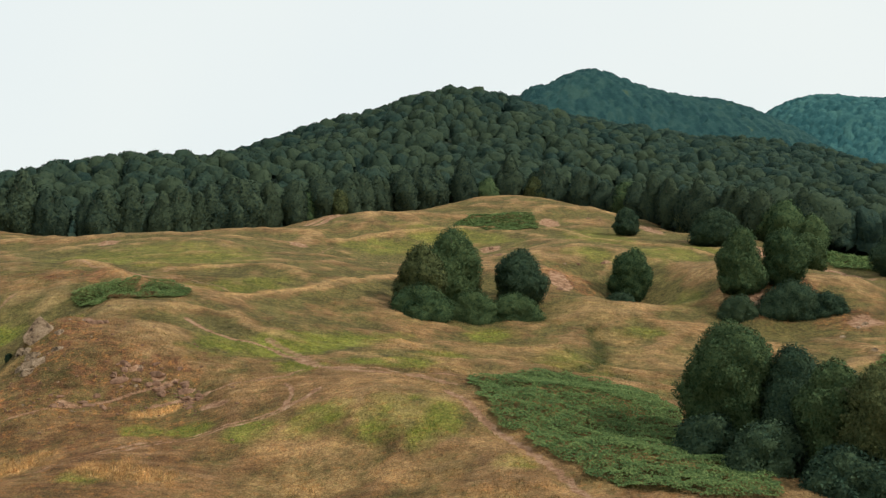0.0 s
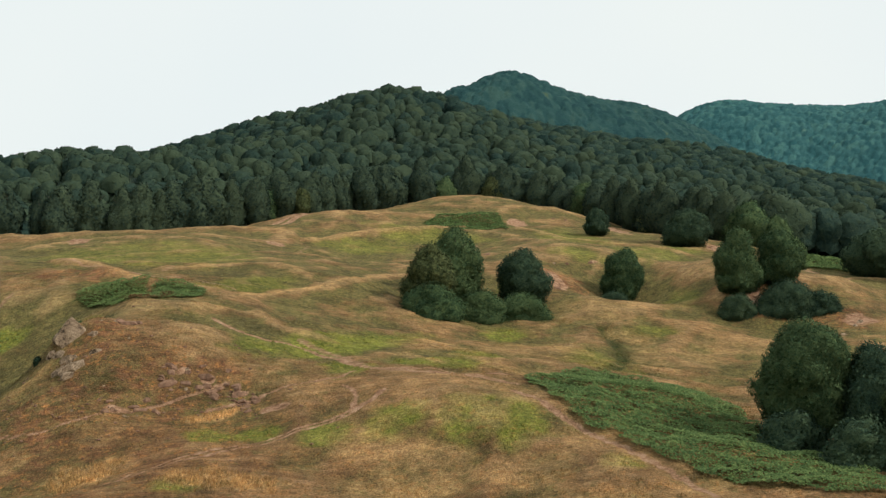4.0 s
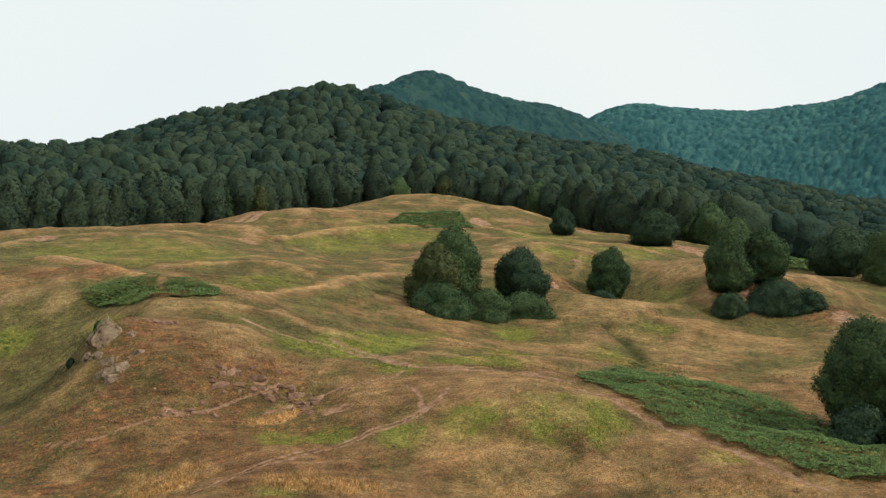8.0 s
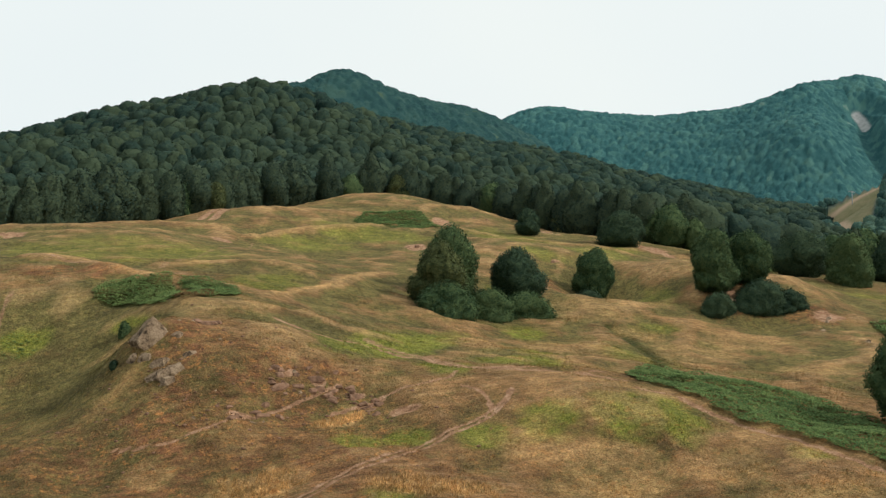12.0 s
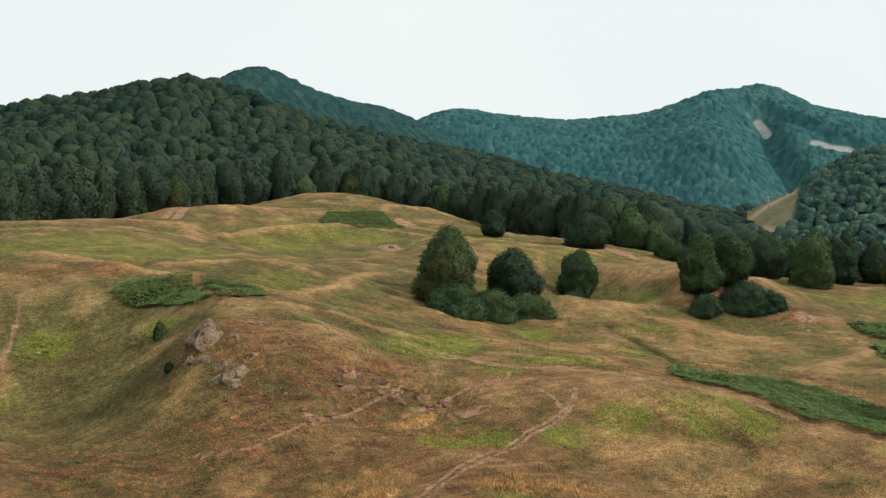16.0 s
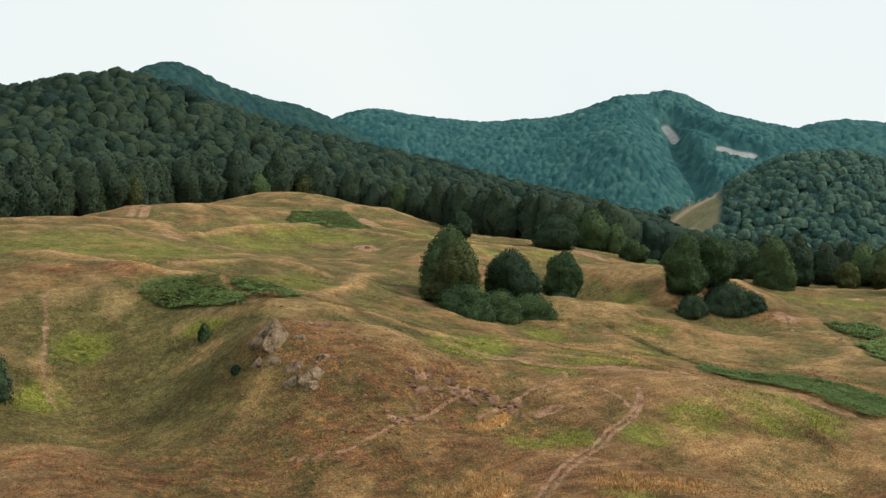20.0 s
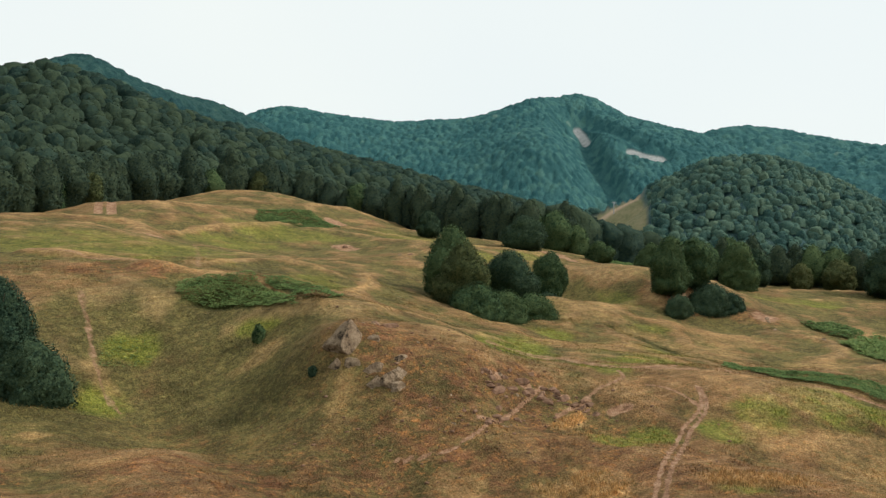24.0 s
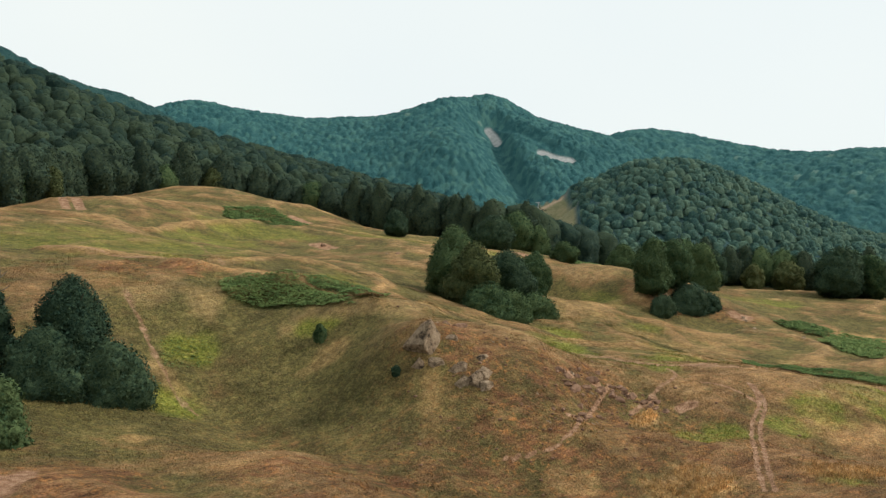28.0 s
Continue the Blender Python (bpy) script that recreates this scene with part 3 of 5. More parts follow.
# russet sheep-worn ground on the knoll and the banks
RUST = [(-43, 115, 7, 6, 0), (-34, 111, 8, 5, -20), (-47, 107, 6, 3, 10), (-58, 160, 10, 4, -20), (24, 188, 6, 8, 0), (56, 172, 9, 9, 0), (66, 162, 6, 5, 0), (-70, 96, 10, 6, 0), (-68, 104, 9, 6, -20), (-86, 108, 8, 6, 0)]
BRACKEN_BEDS = [BIG_BRACKEN, OVAL_BRACKEN, OVAL_BRACKEN_EAST, RIGHT_BRACKEN_A, RIGHT_BRACKEN_B, HILL_BRACKEN, MOUND_BRACKEN, VALLEY_BRACKEN]
PATHS = [(RUT_WEST, 0.19, 0.85), (RUT_EAST, 0.19, 0.85), (BRACKEN_PATH, 0.4, 0.8), (CROSS_PATH, 0.4, 0.85), (VALLEY_PATH, 0.4, 0.55), (HILL_TRACK_A, 0.9, 1.0),
         (HILL_TRACK_B, 0.8, 0.9), (WEST_TRACK, 0.5, 0.55), (SADDLE_TRACK, 0.5, 0.42), (CRAG_PATH, 0.17, 0.9), (TRAIL_SPUR_A, 0.25, 0.7), (TRAIL_SPUR_B, 0.3, 0.7),
         (BANK_RUT, 0.25, 0.8), (EAST_TRACK, 0.9, 1.0), (BAND, 0.7, 0.55)]
# cleared strips on the ski hill and its foot: line, half-width
PISTES = [([(941, 1220), (936, 1202), (925, 1179)], 6), ([(937, 1094), (945, 1076), (962, 1060)], 8)]
# narrow green rides: the lift line, and the cut above the lower scree
RIDES = [([(925, 1179), (895, 1131), (875, 1091), (860, 1046)], 2.5), ([(954, 1222), (954, 1183), (953, 1132), (956, 1100)], 4)]
FOOT_FIELD = [(354, 541), (370, 541), (390, 524), (378, 505), (342, 465), (314, 439), (290, 415), (276, 415), (292, 449), (322, 489), (342, 518)]
FOOT_TRACK = [(386, 521), (370, 532), (357, 537), (345, 521), (330, 499), (300, 451), (282, 418)]
WOOD_EDGE = [(-900, 240), (-160, 256), (-75, 264), (-45, 280), (-20, 302), (5, 322), (35, 328), (56, 312), (66, 282), (78, 252), (92, 240), (104, 214), (135, 212), (152, 198), (168, 178), (215, 150), (300, 110), (900, -60)]
WOOD_AREA = WOOD_EDGE + [(2600, -60), (2600, 2600), (-2600, 2600), (-2600, 240)]


def opening(x, y, scree=False):
    """The distance to the nearest clearing in the woods; below zero inside it."""
    d = np.minimum.reduce([from_line(line, x, y) - half for line, half in (PISTES if scree else PISTES + RIDES)])
    field = from_line(FOOT_FIELD + FOOT_FIELD[:1], x, y)
    return np.minimum(d, np.where(inside(FOOT_FIELD, x, y), -field, field))


def masks(x, y):
    """lush, green, dark green, straw, bare, wood and piste at each place, from 0 to 1."""
    lush = np.maximum(patches(LUSH_FRONT, x, y), 0.62 * patches(LUSH_BACK, x, y))
    straw = np.maximum(patches(STRAW, x, y), 0.5 * patches(THIN_STRAW, x, y))
    # pale grass down the crag's crest, its lit edge painted in
    straw = np.maximum(straw, 0.3 * np.clip(1.6 - from_line(rounded(CRAG_CREST), x, y) / 0.8, 0, 1))
    for line, _, share in RIMS:
        straw = np.maximum(straw, 0.85 * share * np.clip(1.5 - from_line(rounded(line), x, y) / 0.5, 0, 1))
    straw = np.maximum(straw, 0.55 * np.clip((x + 24) / 10, 0, 1) * np.clip((112 - y) / 10, 0, 1) * np.clip(0.3 + rough(x, y, 5.0, 61) + 0.5 * rough(x, y, 1.6, 62), 0, 1))
    bare = 0.82 * patches(BARE, x, y)
    for line, half, much in PATHS:
        d = from_line(rounded(line), x, y)
        bare = np.maximum(bare, much * np.clip((half * 1.7 - d) / half, 0, 1))
    # darker green along the ditch and beneath the bracken beds
    dark_green = np.clip((1.6 - from_line(rounded(DITCH), x, y)) / 1.2, 0, 1)
    for bed in BRACKEN_BEDS[:-1]:
        dark_green = np.maximum(dark_green, 0.9 * inside(bed, x, y))
    e = 5.0                       # hollows turn darker olive: greener grass, and shade put into the colour
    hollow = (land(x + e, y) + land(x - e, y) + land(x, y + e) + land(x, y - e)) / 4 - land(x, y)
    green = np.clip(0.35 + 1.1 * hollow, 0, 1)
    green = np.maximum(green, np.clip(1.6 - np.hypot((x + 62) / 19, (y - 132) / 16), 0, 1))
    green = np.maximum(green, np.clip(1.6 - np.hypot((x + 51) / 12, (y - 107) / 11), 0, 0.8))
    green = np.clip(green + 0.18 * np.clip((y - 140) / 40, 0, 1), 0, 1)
    # convex folds get the paler crest tone, lit look included
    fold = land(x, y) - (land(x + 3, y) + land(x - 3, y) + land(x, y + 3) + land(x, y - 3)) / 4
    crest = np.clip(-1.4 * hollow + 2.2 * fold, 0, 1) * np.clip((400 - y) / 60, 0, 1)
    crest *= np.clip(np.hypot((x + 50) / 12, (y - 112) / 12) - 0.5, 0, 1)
    rust = np.maximum(patches(RUST, x, y), 0.85 * np.clip((126 - y + 10 * rough(x, y, 11, 31)) / 22, 0, 1) * np.clip((x + 75) / 20, 0, 1) * np.clip((-16 - x) / 12, 0.5, 1))
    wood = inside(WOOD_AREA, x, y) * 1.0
    piste = np.clip(0.5 - opening(x, y, True) / 4, 0, 1)
    return dict(crest=crest, rust=rust, lush=lush, green=green, dark_green=dark_green, straw=straw, bare=bare * (1 - wood), wood=wood * (1 - piste), piste=piste)


# ---- meshes ----
def mesh_of(name, verts, faces, mat, smooth=False, layers=None, normals=None):
    """A mesh from arrays: verts n x 3, faces m x 3 or m x 4, and a normal for each vertex where leaves should shade as one bough."""
    me = bpy.data.meshes.new(name)
    verts, faces = np.asarray(verts, np.float32), np.asarray(faces, np.int32)
    k = faces.shape[1]
    me.vertices.add(len(verts))
    me.vertices.foreach_set("co", verts.ravel())
    me.loops.add(faces.size)
    me.loops.foreach_set("vertex_index", faces.ravel())
    me.polygons.add(len(faces))
    me.polygons.foreach_set("loop_start", np.arange(0, faces.size, k, dtype=np.int32))
    me.polygons.foreach_set("use_smooth", np.full(len(faces), smooth))
    me.update(calc_edges=True)
    me.materials.append(mat)
    if normals is not None:
        me.attributes.new("custom_normal", "FLOAT_VECTOR", "POINT").data.foreach_set("vector", np.asarray(normals, np.float32).ravel())
    for key, values in (layers or {}).items():
        me.attributes.new(key, "FLOAT", "POINT").data.foreach_set("value", np.asarray(values, np.float32))
    return me


def steps(start, stop, first, last, grow):
    """Places from start outward to stop, in steps that grow."""
    out, p, s = [], start, first
    sign = 1 if stop > start else -1
    while abs(p - start) < abs(stop - start):
        p += sign * s
        out.append(p)
        s = min(s * grow, last)
    return out


def build_ground():
    gx = np.array(sorted(steps(-96, -3200, 0.6, 90, 1.045) + list(np.arange(-96, -62, 0.62)) + list(np.arange(-62, 6, 0.42)) + list(np.arange(6, 62, 0.7)) + steps(62, 3400, 0.6, 90, 1.045)))
    gy = np.array(sorted(steps(74, -900, 0.8, 90, 1.07) + list(np.arange(74, 84, 0.5)) + list(np.arange(84, 124, 0.42)) + list(np.arange(124, 178, 0.6)) + list(np.arange(178, 336, 1.4)) + steps(336, 3800, 1.2, 70, 1.04)))
    x, y = np.meshgrid(gx, gy)
    x, y = x.ravel(), y.ravel()
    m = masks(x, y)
    z = land(x, y)
    z -= 0.18 * np.clip(m["bare"], 0, 1) + 0.55 * np.clip((1.2 - from_line(rounded(DITCH), x, y)) / 1.0, 0, 1)
    z -= 14 * np.clip((from_line(WOOD_EDGE, x, y) - 110) / 60, 0, 1) * inside(WOOD_AREA, x, y)   # sunk out of sight under the closed woods
    n, k = len(gx), len(gy)
    i = (np.arange(k - 1)[:, None] * n + np.arange(n - 1)).ravel()
    faces = np.stack([i, i + 1, i + n + 1, i + n], 1)
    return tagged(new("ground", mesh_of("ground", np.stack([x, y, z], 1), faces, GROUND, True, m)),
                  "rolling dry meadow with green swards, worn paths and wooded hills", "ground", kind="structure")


ground = build_ground()


def ball(level):
    """Unit sphere of triangles."""
    bm = bmesh.new()
    bmesh.ops.create_icosphere(bm, subdivisions=level, radius=1)
    v = np.array([p.co for p in bm.verts])
    f = np.array([[p.index for p in face.verts] for face in bm.faces])
    bm.free()
    return v, f


BALL = {level: ball(level) for level in (2, 3, 4)}
# how wide a crown is from its foot to its tip
CROWN_STEPS = (0, 0.08, 0.22, 0.42, 0.62, 0.80, 0.92, 1)
ROUND_CROWN = (0.52, 0.80, 0.97, 1.00, 0.92, 0.70, 0.44, 0.10)
EGG_CROWN = (0.55, 0.85, 1.00, 0.97, 0.80, 0.55, 0.33, 0.06)
CONE_CROWN = (0.80, 1.00, 0.98, 0.80, 0.56, 0.33, 0.16, 0.02)
CANOPY_CROWN = (0.60, 0.80, 0.94, 1.00, 1.00, 0.90, 0.68, 0.12)
DOME_CROWN = (0.98, 1.00, 0.96, 0.88, 0.76, 0.57, 0.36, 0.06)


def joined(pieces):
    vs, fs, k = [], [], 0
    for v, f in pieces:
        vs.append(v)
        fs.append(f + k)
        k += len(v)
    return np.concatenate(vs), np.concatenate(fs)


def unit_rows(v):
    return v / (np.linalg.norm(v, axis=1)[:, None] + 1e-9)


def body_normals(v, f):
    n = np.cross(v[f[:, 1]] - v[f[:, 0]], v[f[:, 2]] - v[f[:, 0]])
    out = np.zeros_like(v)
    for k in range(3):
        np.add.at(out, f[:, k], n)
    return unit_rows(out)


def sprays(rng, v, f, normals, count, size, off, loose=0.7):
    """Leaf sprays over a surface of triangles: small leaves that stand off it by up to off and shade with their bough."""
    a, b, c = v[f[:, 0]], v[f[:, 1]], v[f[:, 2]]
    n = np.cross(b - a, c - a)
    area = np.linalg.norm(n, axis=1) + 1e-9
    pick = rng.choice(len(f), count, p=area / area.sum())
    r1, r2 = np.sqrt(rng.uniform(0, 1, (count, 1))), rng.uniform(0, 1, (count, 1))
    p = a[pick] * (1 - r1) + b[pick] * r1 * (1 - r2) + c[pick] * r1 * r2
    soft = unit_rows(normals[f[pick]].mean(1))
    p = p + soft * off * rng.uniform(0.0, 1.0, (count, 1)) ** 1.3
    lie = unit_rows(soft + loose * rng.normal(size=(count, 3)) + np.array([0, 0, 0.35]))
    lie *= np.where((lie * soft).sum(1) < 0, -1.0, 1.0)[:, None]
    t = unit_rows(np.cross(lie, rng.normal(size=(count, 3))))
    u = np.cross(lie, t)
    s = (size * rng.uniform(0.55, 1.4, count))[:, None]
    v = np.stack([p - t * s, p + t * s * 0.5 - u * s * 0.75, p + t * s * 0.5 + u * s * 0.75], 1).reshape(-1, 3)
    shade = unit_rows(soft + 0.28 * rng.normal(size=(count, 3)))
    return v, np.arange(3 * count).reshape(-1, 3), np.repeat(shade, 3, 0)


def swollen(rng, p, u, out, count, broad, much):
    """Points pushed outward into rounded lumps with folds between them."""
    k = rng.choice(len(p), count, replace=len(p) < count, p=(0.25 + u) / (0.25 + u).sum())
    d = np.linalg.norm(p[:, None] - p[k][None], axis=2) / broad[None]
    lift = (np.sqrt(np.clip(1 - d**2, 0, 1)) * broad[None]).max(1) * much
    return p + out * (lift - lift.mean())[:, None]


def crown_shape(rng, level, wide, high, radius, low, boughs, cards, size, cut=-1.0, sides=(1, 1), big=9, off=0.17):
    """A leafy crown: a body swollen into limbs and boughs with dark folds between them, under a loose coat of leaf sprays."""
    v0, f0 = BALL[level]
    tall = high - low
    u, a = np.clip((v0[:, 2] + 1) / 2, 0, 1), np.arctan2(v0[:, 1], v0[:, 0])
    odd = 1 + 0.10 * np.cos(a - rng.uniform(0, 6.3)) + 0.08 * np.cos(2 * a - rng.uniform(0, 6.3)) + 0.06 * np.cos(3 * a - rng.uniform(0, 6.3))
    q = 0.93 * radius * np.interp(u, CROWN_STEPS, wide) * odd
    q = np.where(np.abs(v0[:, 2]) > 0.999, 0, q)
    p = np.stack([q * np.cos(a) * sides[0], q * np.sin(a) * sides[1], low + tall * u], 1)
    out = p - np.array([0, 0, 1]) * (low + tall * np.clip(u * 0.75, 0.1, 0.5))[:, None]
    out /= np.linalg.norm(out, axis=1)[:, None] + 1e-9
    unit = min(radius, tall * 0.6)
    p = swollen(rng, p, u, out, big, unit * rng.uniform(0.40, 0.75, big), 0.42)
    p = swollen(rng, p, u, out, boughs, unit * rng.uniform(0.13, 0.32, boughs), 0.75)
    p = p + rng.normal(0, 0.016 * radius, p.shape)
    p[:, 2] = low + (p[:, 2] - low) * (tall - 0.05 * radius) / (p[:, 2].max() - low)
    f = f0[p[f0].mean(1)[:, 2] > low + tall * cut] if cut > 0 else f0
    normals = body_normals(p, f)
    if not cards:
        return p, f, normals
    v, g, n = sprays(rng, p, f, normals, cards, size, off * radius)
    return np.concatenate([p, v]), np.concatenate([f, g + len(p)]), np.concatenate([normals, n])


def tube(points, radii, sides=7):
    """A tapered round limb along points."""
    pts = [Vector(p) for p in points]
    v, f = [], []
    for i, (p, r) in enumerate(zip(pts, radii)):
        d = (pts[min(i + 1, len(pts) - 1)] - pts[max(i - 1, 0)]).normalized()
        a = d.orthogonal().normalized()
        b = d.cross(a)
        for k in range(sides):
            t = 2 * math.pi * k / sides
            v.append(p + (a * math.cos(t) + b * math.sin(t)) * r)
    for i in range(len(pts) - 1):
        for k in range(sides):
            f.append((i * sides + k, i * sides + (k + 1) % sides, (i + 1) * sides + (k + 1) % sides, (i + 1) * sides + k))
    return np.array(v), np.array(f)


def part(name, me, parent, label=""):
    ob = new(name, me)
    ob.parent = parent
    return tagged(ob, label) if label else ob


def wood_mesh(rng, height, radius):
    """A trunk with limbs that reach into the crown."""
    thick = 0.018 * height + 0.08
    bend = rng.normal(0, 0.02 * height, (4, 2))
    spine = [(0, 0, -0.4), (bend[0][0], bend[0][1], height * 0.25), (bend[1][0], bend[1][1], height * 0.5), (bend[2][0], bend[2][1], height * 0.85)]
    pieces = [tube(spine, [thick * 1.25, thick * 0.9, thick * 0.6, thick * 0.12], 9)]
    for k in range(9):
        a, u = 2.4 * k + rng.uniform(0, 0.6), rng.uniform(0.15, 0.7)
        base = np.array([bend[1][0] * u, bend[1][1] * u, height * u])
        tip = base + np.array([math.cos(a) * radius * 0.75, math.sin(a) * radius * 0.75, height * 0.16])
        mid = (base + tip) / 2 + np.array([0, 0, -0.03 * height])
        pieces.append(tube([base, mid, tip], [thick * 0.4, thick * 0.26, thick * 0.07], 6))
    return joined(pieces)


def tree_thing(name, label, seed, height, radius, leaf, low=0.2, wide=ROUND_CROWN, boughs=70, level=4, cards=6000, size=0.26, category="tree"):
    """A tree at the origin: an Empty with a trunk and a leafy crown."""
    rng = np.random.default_rng(seed)
    root = tagged(new(name), label, category)
    part("trunk", mesh_of("trunk", *wood_mesh(rng, height, radius), BARK, True), root)
    v, f, n = crown_shape(rng, level, wide, height, radius, low, boughs, cards, size)
    part("crown", mesh_of("crown", v, f, leaf, True, normals=n), root)
    return root


def height_at(x, y):
    return float(land(np.array([x]), np.array([y]))[0])


def stand(ob, x, y, turn=0.0, sink=0.1):
    ob.matrix_basis = pose(x, y, height_at(x, y) - sink, 0, 0, turn)
    return ob


def shrub_thing(label, seed, rx, ry, height, leaf, size=0.2):
    """A thicket: low boughs over an oval, on a few stems."""
    rng = np.random.default_rng(seed)
    root = tagged(new("shrub"), label, "shrub")
    for k in range(4):
        a, q = rng.uniform(0, 6.28), rng.uniform(0.1, 0.6)
        x, y = math.cos(a) * q * rx, math.sin(a) * q * ry
        part("stem", mesh_of("stem", *tube([(0.4 * x, 0.4 * y, -0.3), (x, y, height * 0.55)], [0.06, 0.02], 5), BARK, True), root)
    radius = math.sqrt(rx * ry)
    v, f, n = crown_shape(rng, 4 if radius > 1.5 else 3, DOME_CROWN, height, radius, -0.25 * height, int(30 + 6 * rx * ry),
                           int(1200 + 520 * rx * ry), size * 0.75, sides=(rx / radius, ry / radius), big=int(10 + rx * ry))
    part("leaves", mesh_of("leaves", v, f, leaf, True, normals=n), root)
    return root


# ---- trees of the meadow ----
MEADOW_TREES = [
    # x, y, height, radius, leaf, crown, foot of the crown, boughs, sprays, spray size, seed, label
    (1.9, 173.5, 12.8, 5.0, BEECH, EGG_CROWN, 0.3, 80, 13812, 0.19, 1, "tall dark-green beech rising behind the thicket on the meadow"),
    (-3.4, 161.9, 11.0, 4.1, OLIVE_LEAF, EGG_CROWN, 0.3, 75, 12750, 0.18, 2, "yellow-green bushy tree in front of a taller beech"),
    (13.8, 172.0, 9.9, 4.2, DARK_LEAF, EGG_CROWN, 0.3, 75, 12750, 0.17, 3, "rounded dark-green tree at the end of the thicket"),
    (35.8, 188.5, 10.6, 3.3, BEECH, ROUND_CROWN, 0.6, 60, 10625, 0.19, 4, "single dark-green tree in a hollow of the meadow"),
    (50.8, 169.5, 11.6, 3.8, BEECH, EGG_CROWN, 0.3, 75, 11687, 0.19, 5, "green tree on the rocky outcrop"),
    (58.5, 170.5, 10.2, 3.6, BEECH, ROUND_CROWN, 0.2, 65, 10625, 0.19, 6, "green tree leaning beside another on the rocky outcrop"),
    (72.0, 196.0, 8.2, 3.2, BEECH, ROUND_CROWN, 0.3, 55, 8500, 0.20, 7, "small rounded green tree behind the outcrop"),
    (63.8, 233.0, 8.9, 5.6, DARK_LEAF, ROUND_CROWN, 0.2, 70, 9562, 0.24, 8, "broad dark tree at the edge of the wood"),
    (46.3, 251.0, 7.0, 3.2, DARK_LEAF, EGG_CROWN, 0.2, 55, 6375, 0.23, 9, "small dark tree below the grassy hilltop"),
    (-30.6, 288.2, 8.2, 2.9, OLIVE_LEAF, ROUND_CROWN, 0.2, 50, 5312, 0.24, 10, "small olive tree in front of the wood"),
    (30.4, 325.5, 11.4, 3.6, OLIVE_LEAF, ROUND_CROWN, 0.2, 50, 5312, 0.27, 11, "olive-green tree behind the grassy hilltop"),
    (82.3, 224.5, 5.4, 3.2, BEECH, ROUND_CROWN, 0.0, 50, 6375, 0.22, 13, "low rounded green tree on the bank"),
    (95.4, 205.0, 10.6, 5.0, DARK_LEAF, ROUND_CROWN, 0.0, 75, 9562, 0.23, 14, "broad dark tree at the field's far edge"),
    (99.5, 193.5, 11.2, 4.4, BEECH, ROUND_CROWN, -1.5, 75, 9562, 0.23, 15, "dense green tree at the field's far edge"),
    (118.0, 204.0, 10.0, 3.8, DARK_LEAF, EGG_CROWN, 0.0, 60, 7437, 0.24, 16, "dark tree at the field's far edge"),
    (131.0, 199.5, 7.2, 3.0, OLIVE_LEAF, EGG_CROWN, 0.0, 50, 6375, 0.23, 17, "yellowish tree at the field's far edge"),
    (142.0, 196.0, 8.8, 4.2, OLIVE_LEAF, ROUND_CROWN, 0.0, 60, 7437, 0.24, 18, "pale olive tree at the field's far edge"),
    (140.0, 179.0, 13.5, 6.4, DARK_LEAF, ROUND_CROWN, 0.0, 85, 11687, 0.26, 19, "large dark tree at the field's far edge"),
    (149.0, 175.0, 11.5, 4.6, BEECH, ROUND_CROWN, 0.0, 65, 9562, 0.26, 20, "green tree beside a larger dark one"),
    (26.8, 94.0, 11.8, 4.2, BEECH, ROUND_CROWN, 1.0, 110, 31875, 0.12, 21, "tall leafy beech beside the bracken"),
    (31.5, 90.5, 10.2, 3.6, DARK_LEAF, EGG_CROWN, 0.4, 95, 23375, 0.12, 22, "dark leafy tree behind the beech"),
    (33.0, 84.5, 9.8, 3.2, BEECH, EGG_CROWN, 0.4, 95, 23375, 0.12, 23, "leafy green tree in the roadside thicket"),
    (35.2, 80.5, 10.4, 3.5, OLIVE_LEAF, ROUND_CROWN, 0.4, 95, 23375, 0.12, 24, "yellow-green tree in the roadside thicket"),
    (36.5, 92.0, 8.6, 3.2, DARK_LEAF, ROUND_CROWN, 0.4, 70, 12750, 0.14, 25, "dark tree at the back of the thicket"),
    (-76.6, 135.2, 9.7, 4.4, DARK_LEAF, CONE_CROWN, 0.2, 120, 31875, 0.12, 26, "dense dark conical tree above a thicket"),
    (-84.0, 138.0, 7.4, 2.7, DARK_LEAF, EGG_CROWN, 0.2, 75, 14875, 0.14, 27, "dark bushy tree beside a conical one"),
    (-86.0, 150.0, 7.0, 3.4, OLIVE_LEAF, ROUND_CROWN, 0.2, 60, 10625, 0.16, 28, "olive tree behind a dead one"),
]
for x, y, h, r, leaf, wide, low, boughs, cards, size, seed, label in MEADOW_TREES:
    stand(tree_thing("tree", label, seed, h, r, leaf, low, wide, boughs, 4, cards, size), x, y)

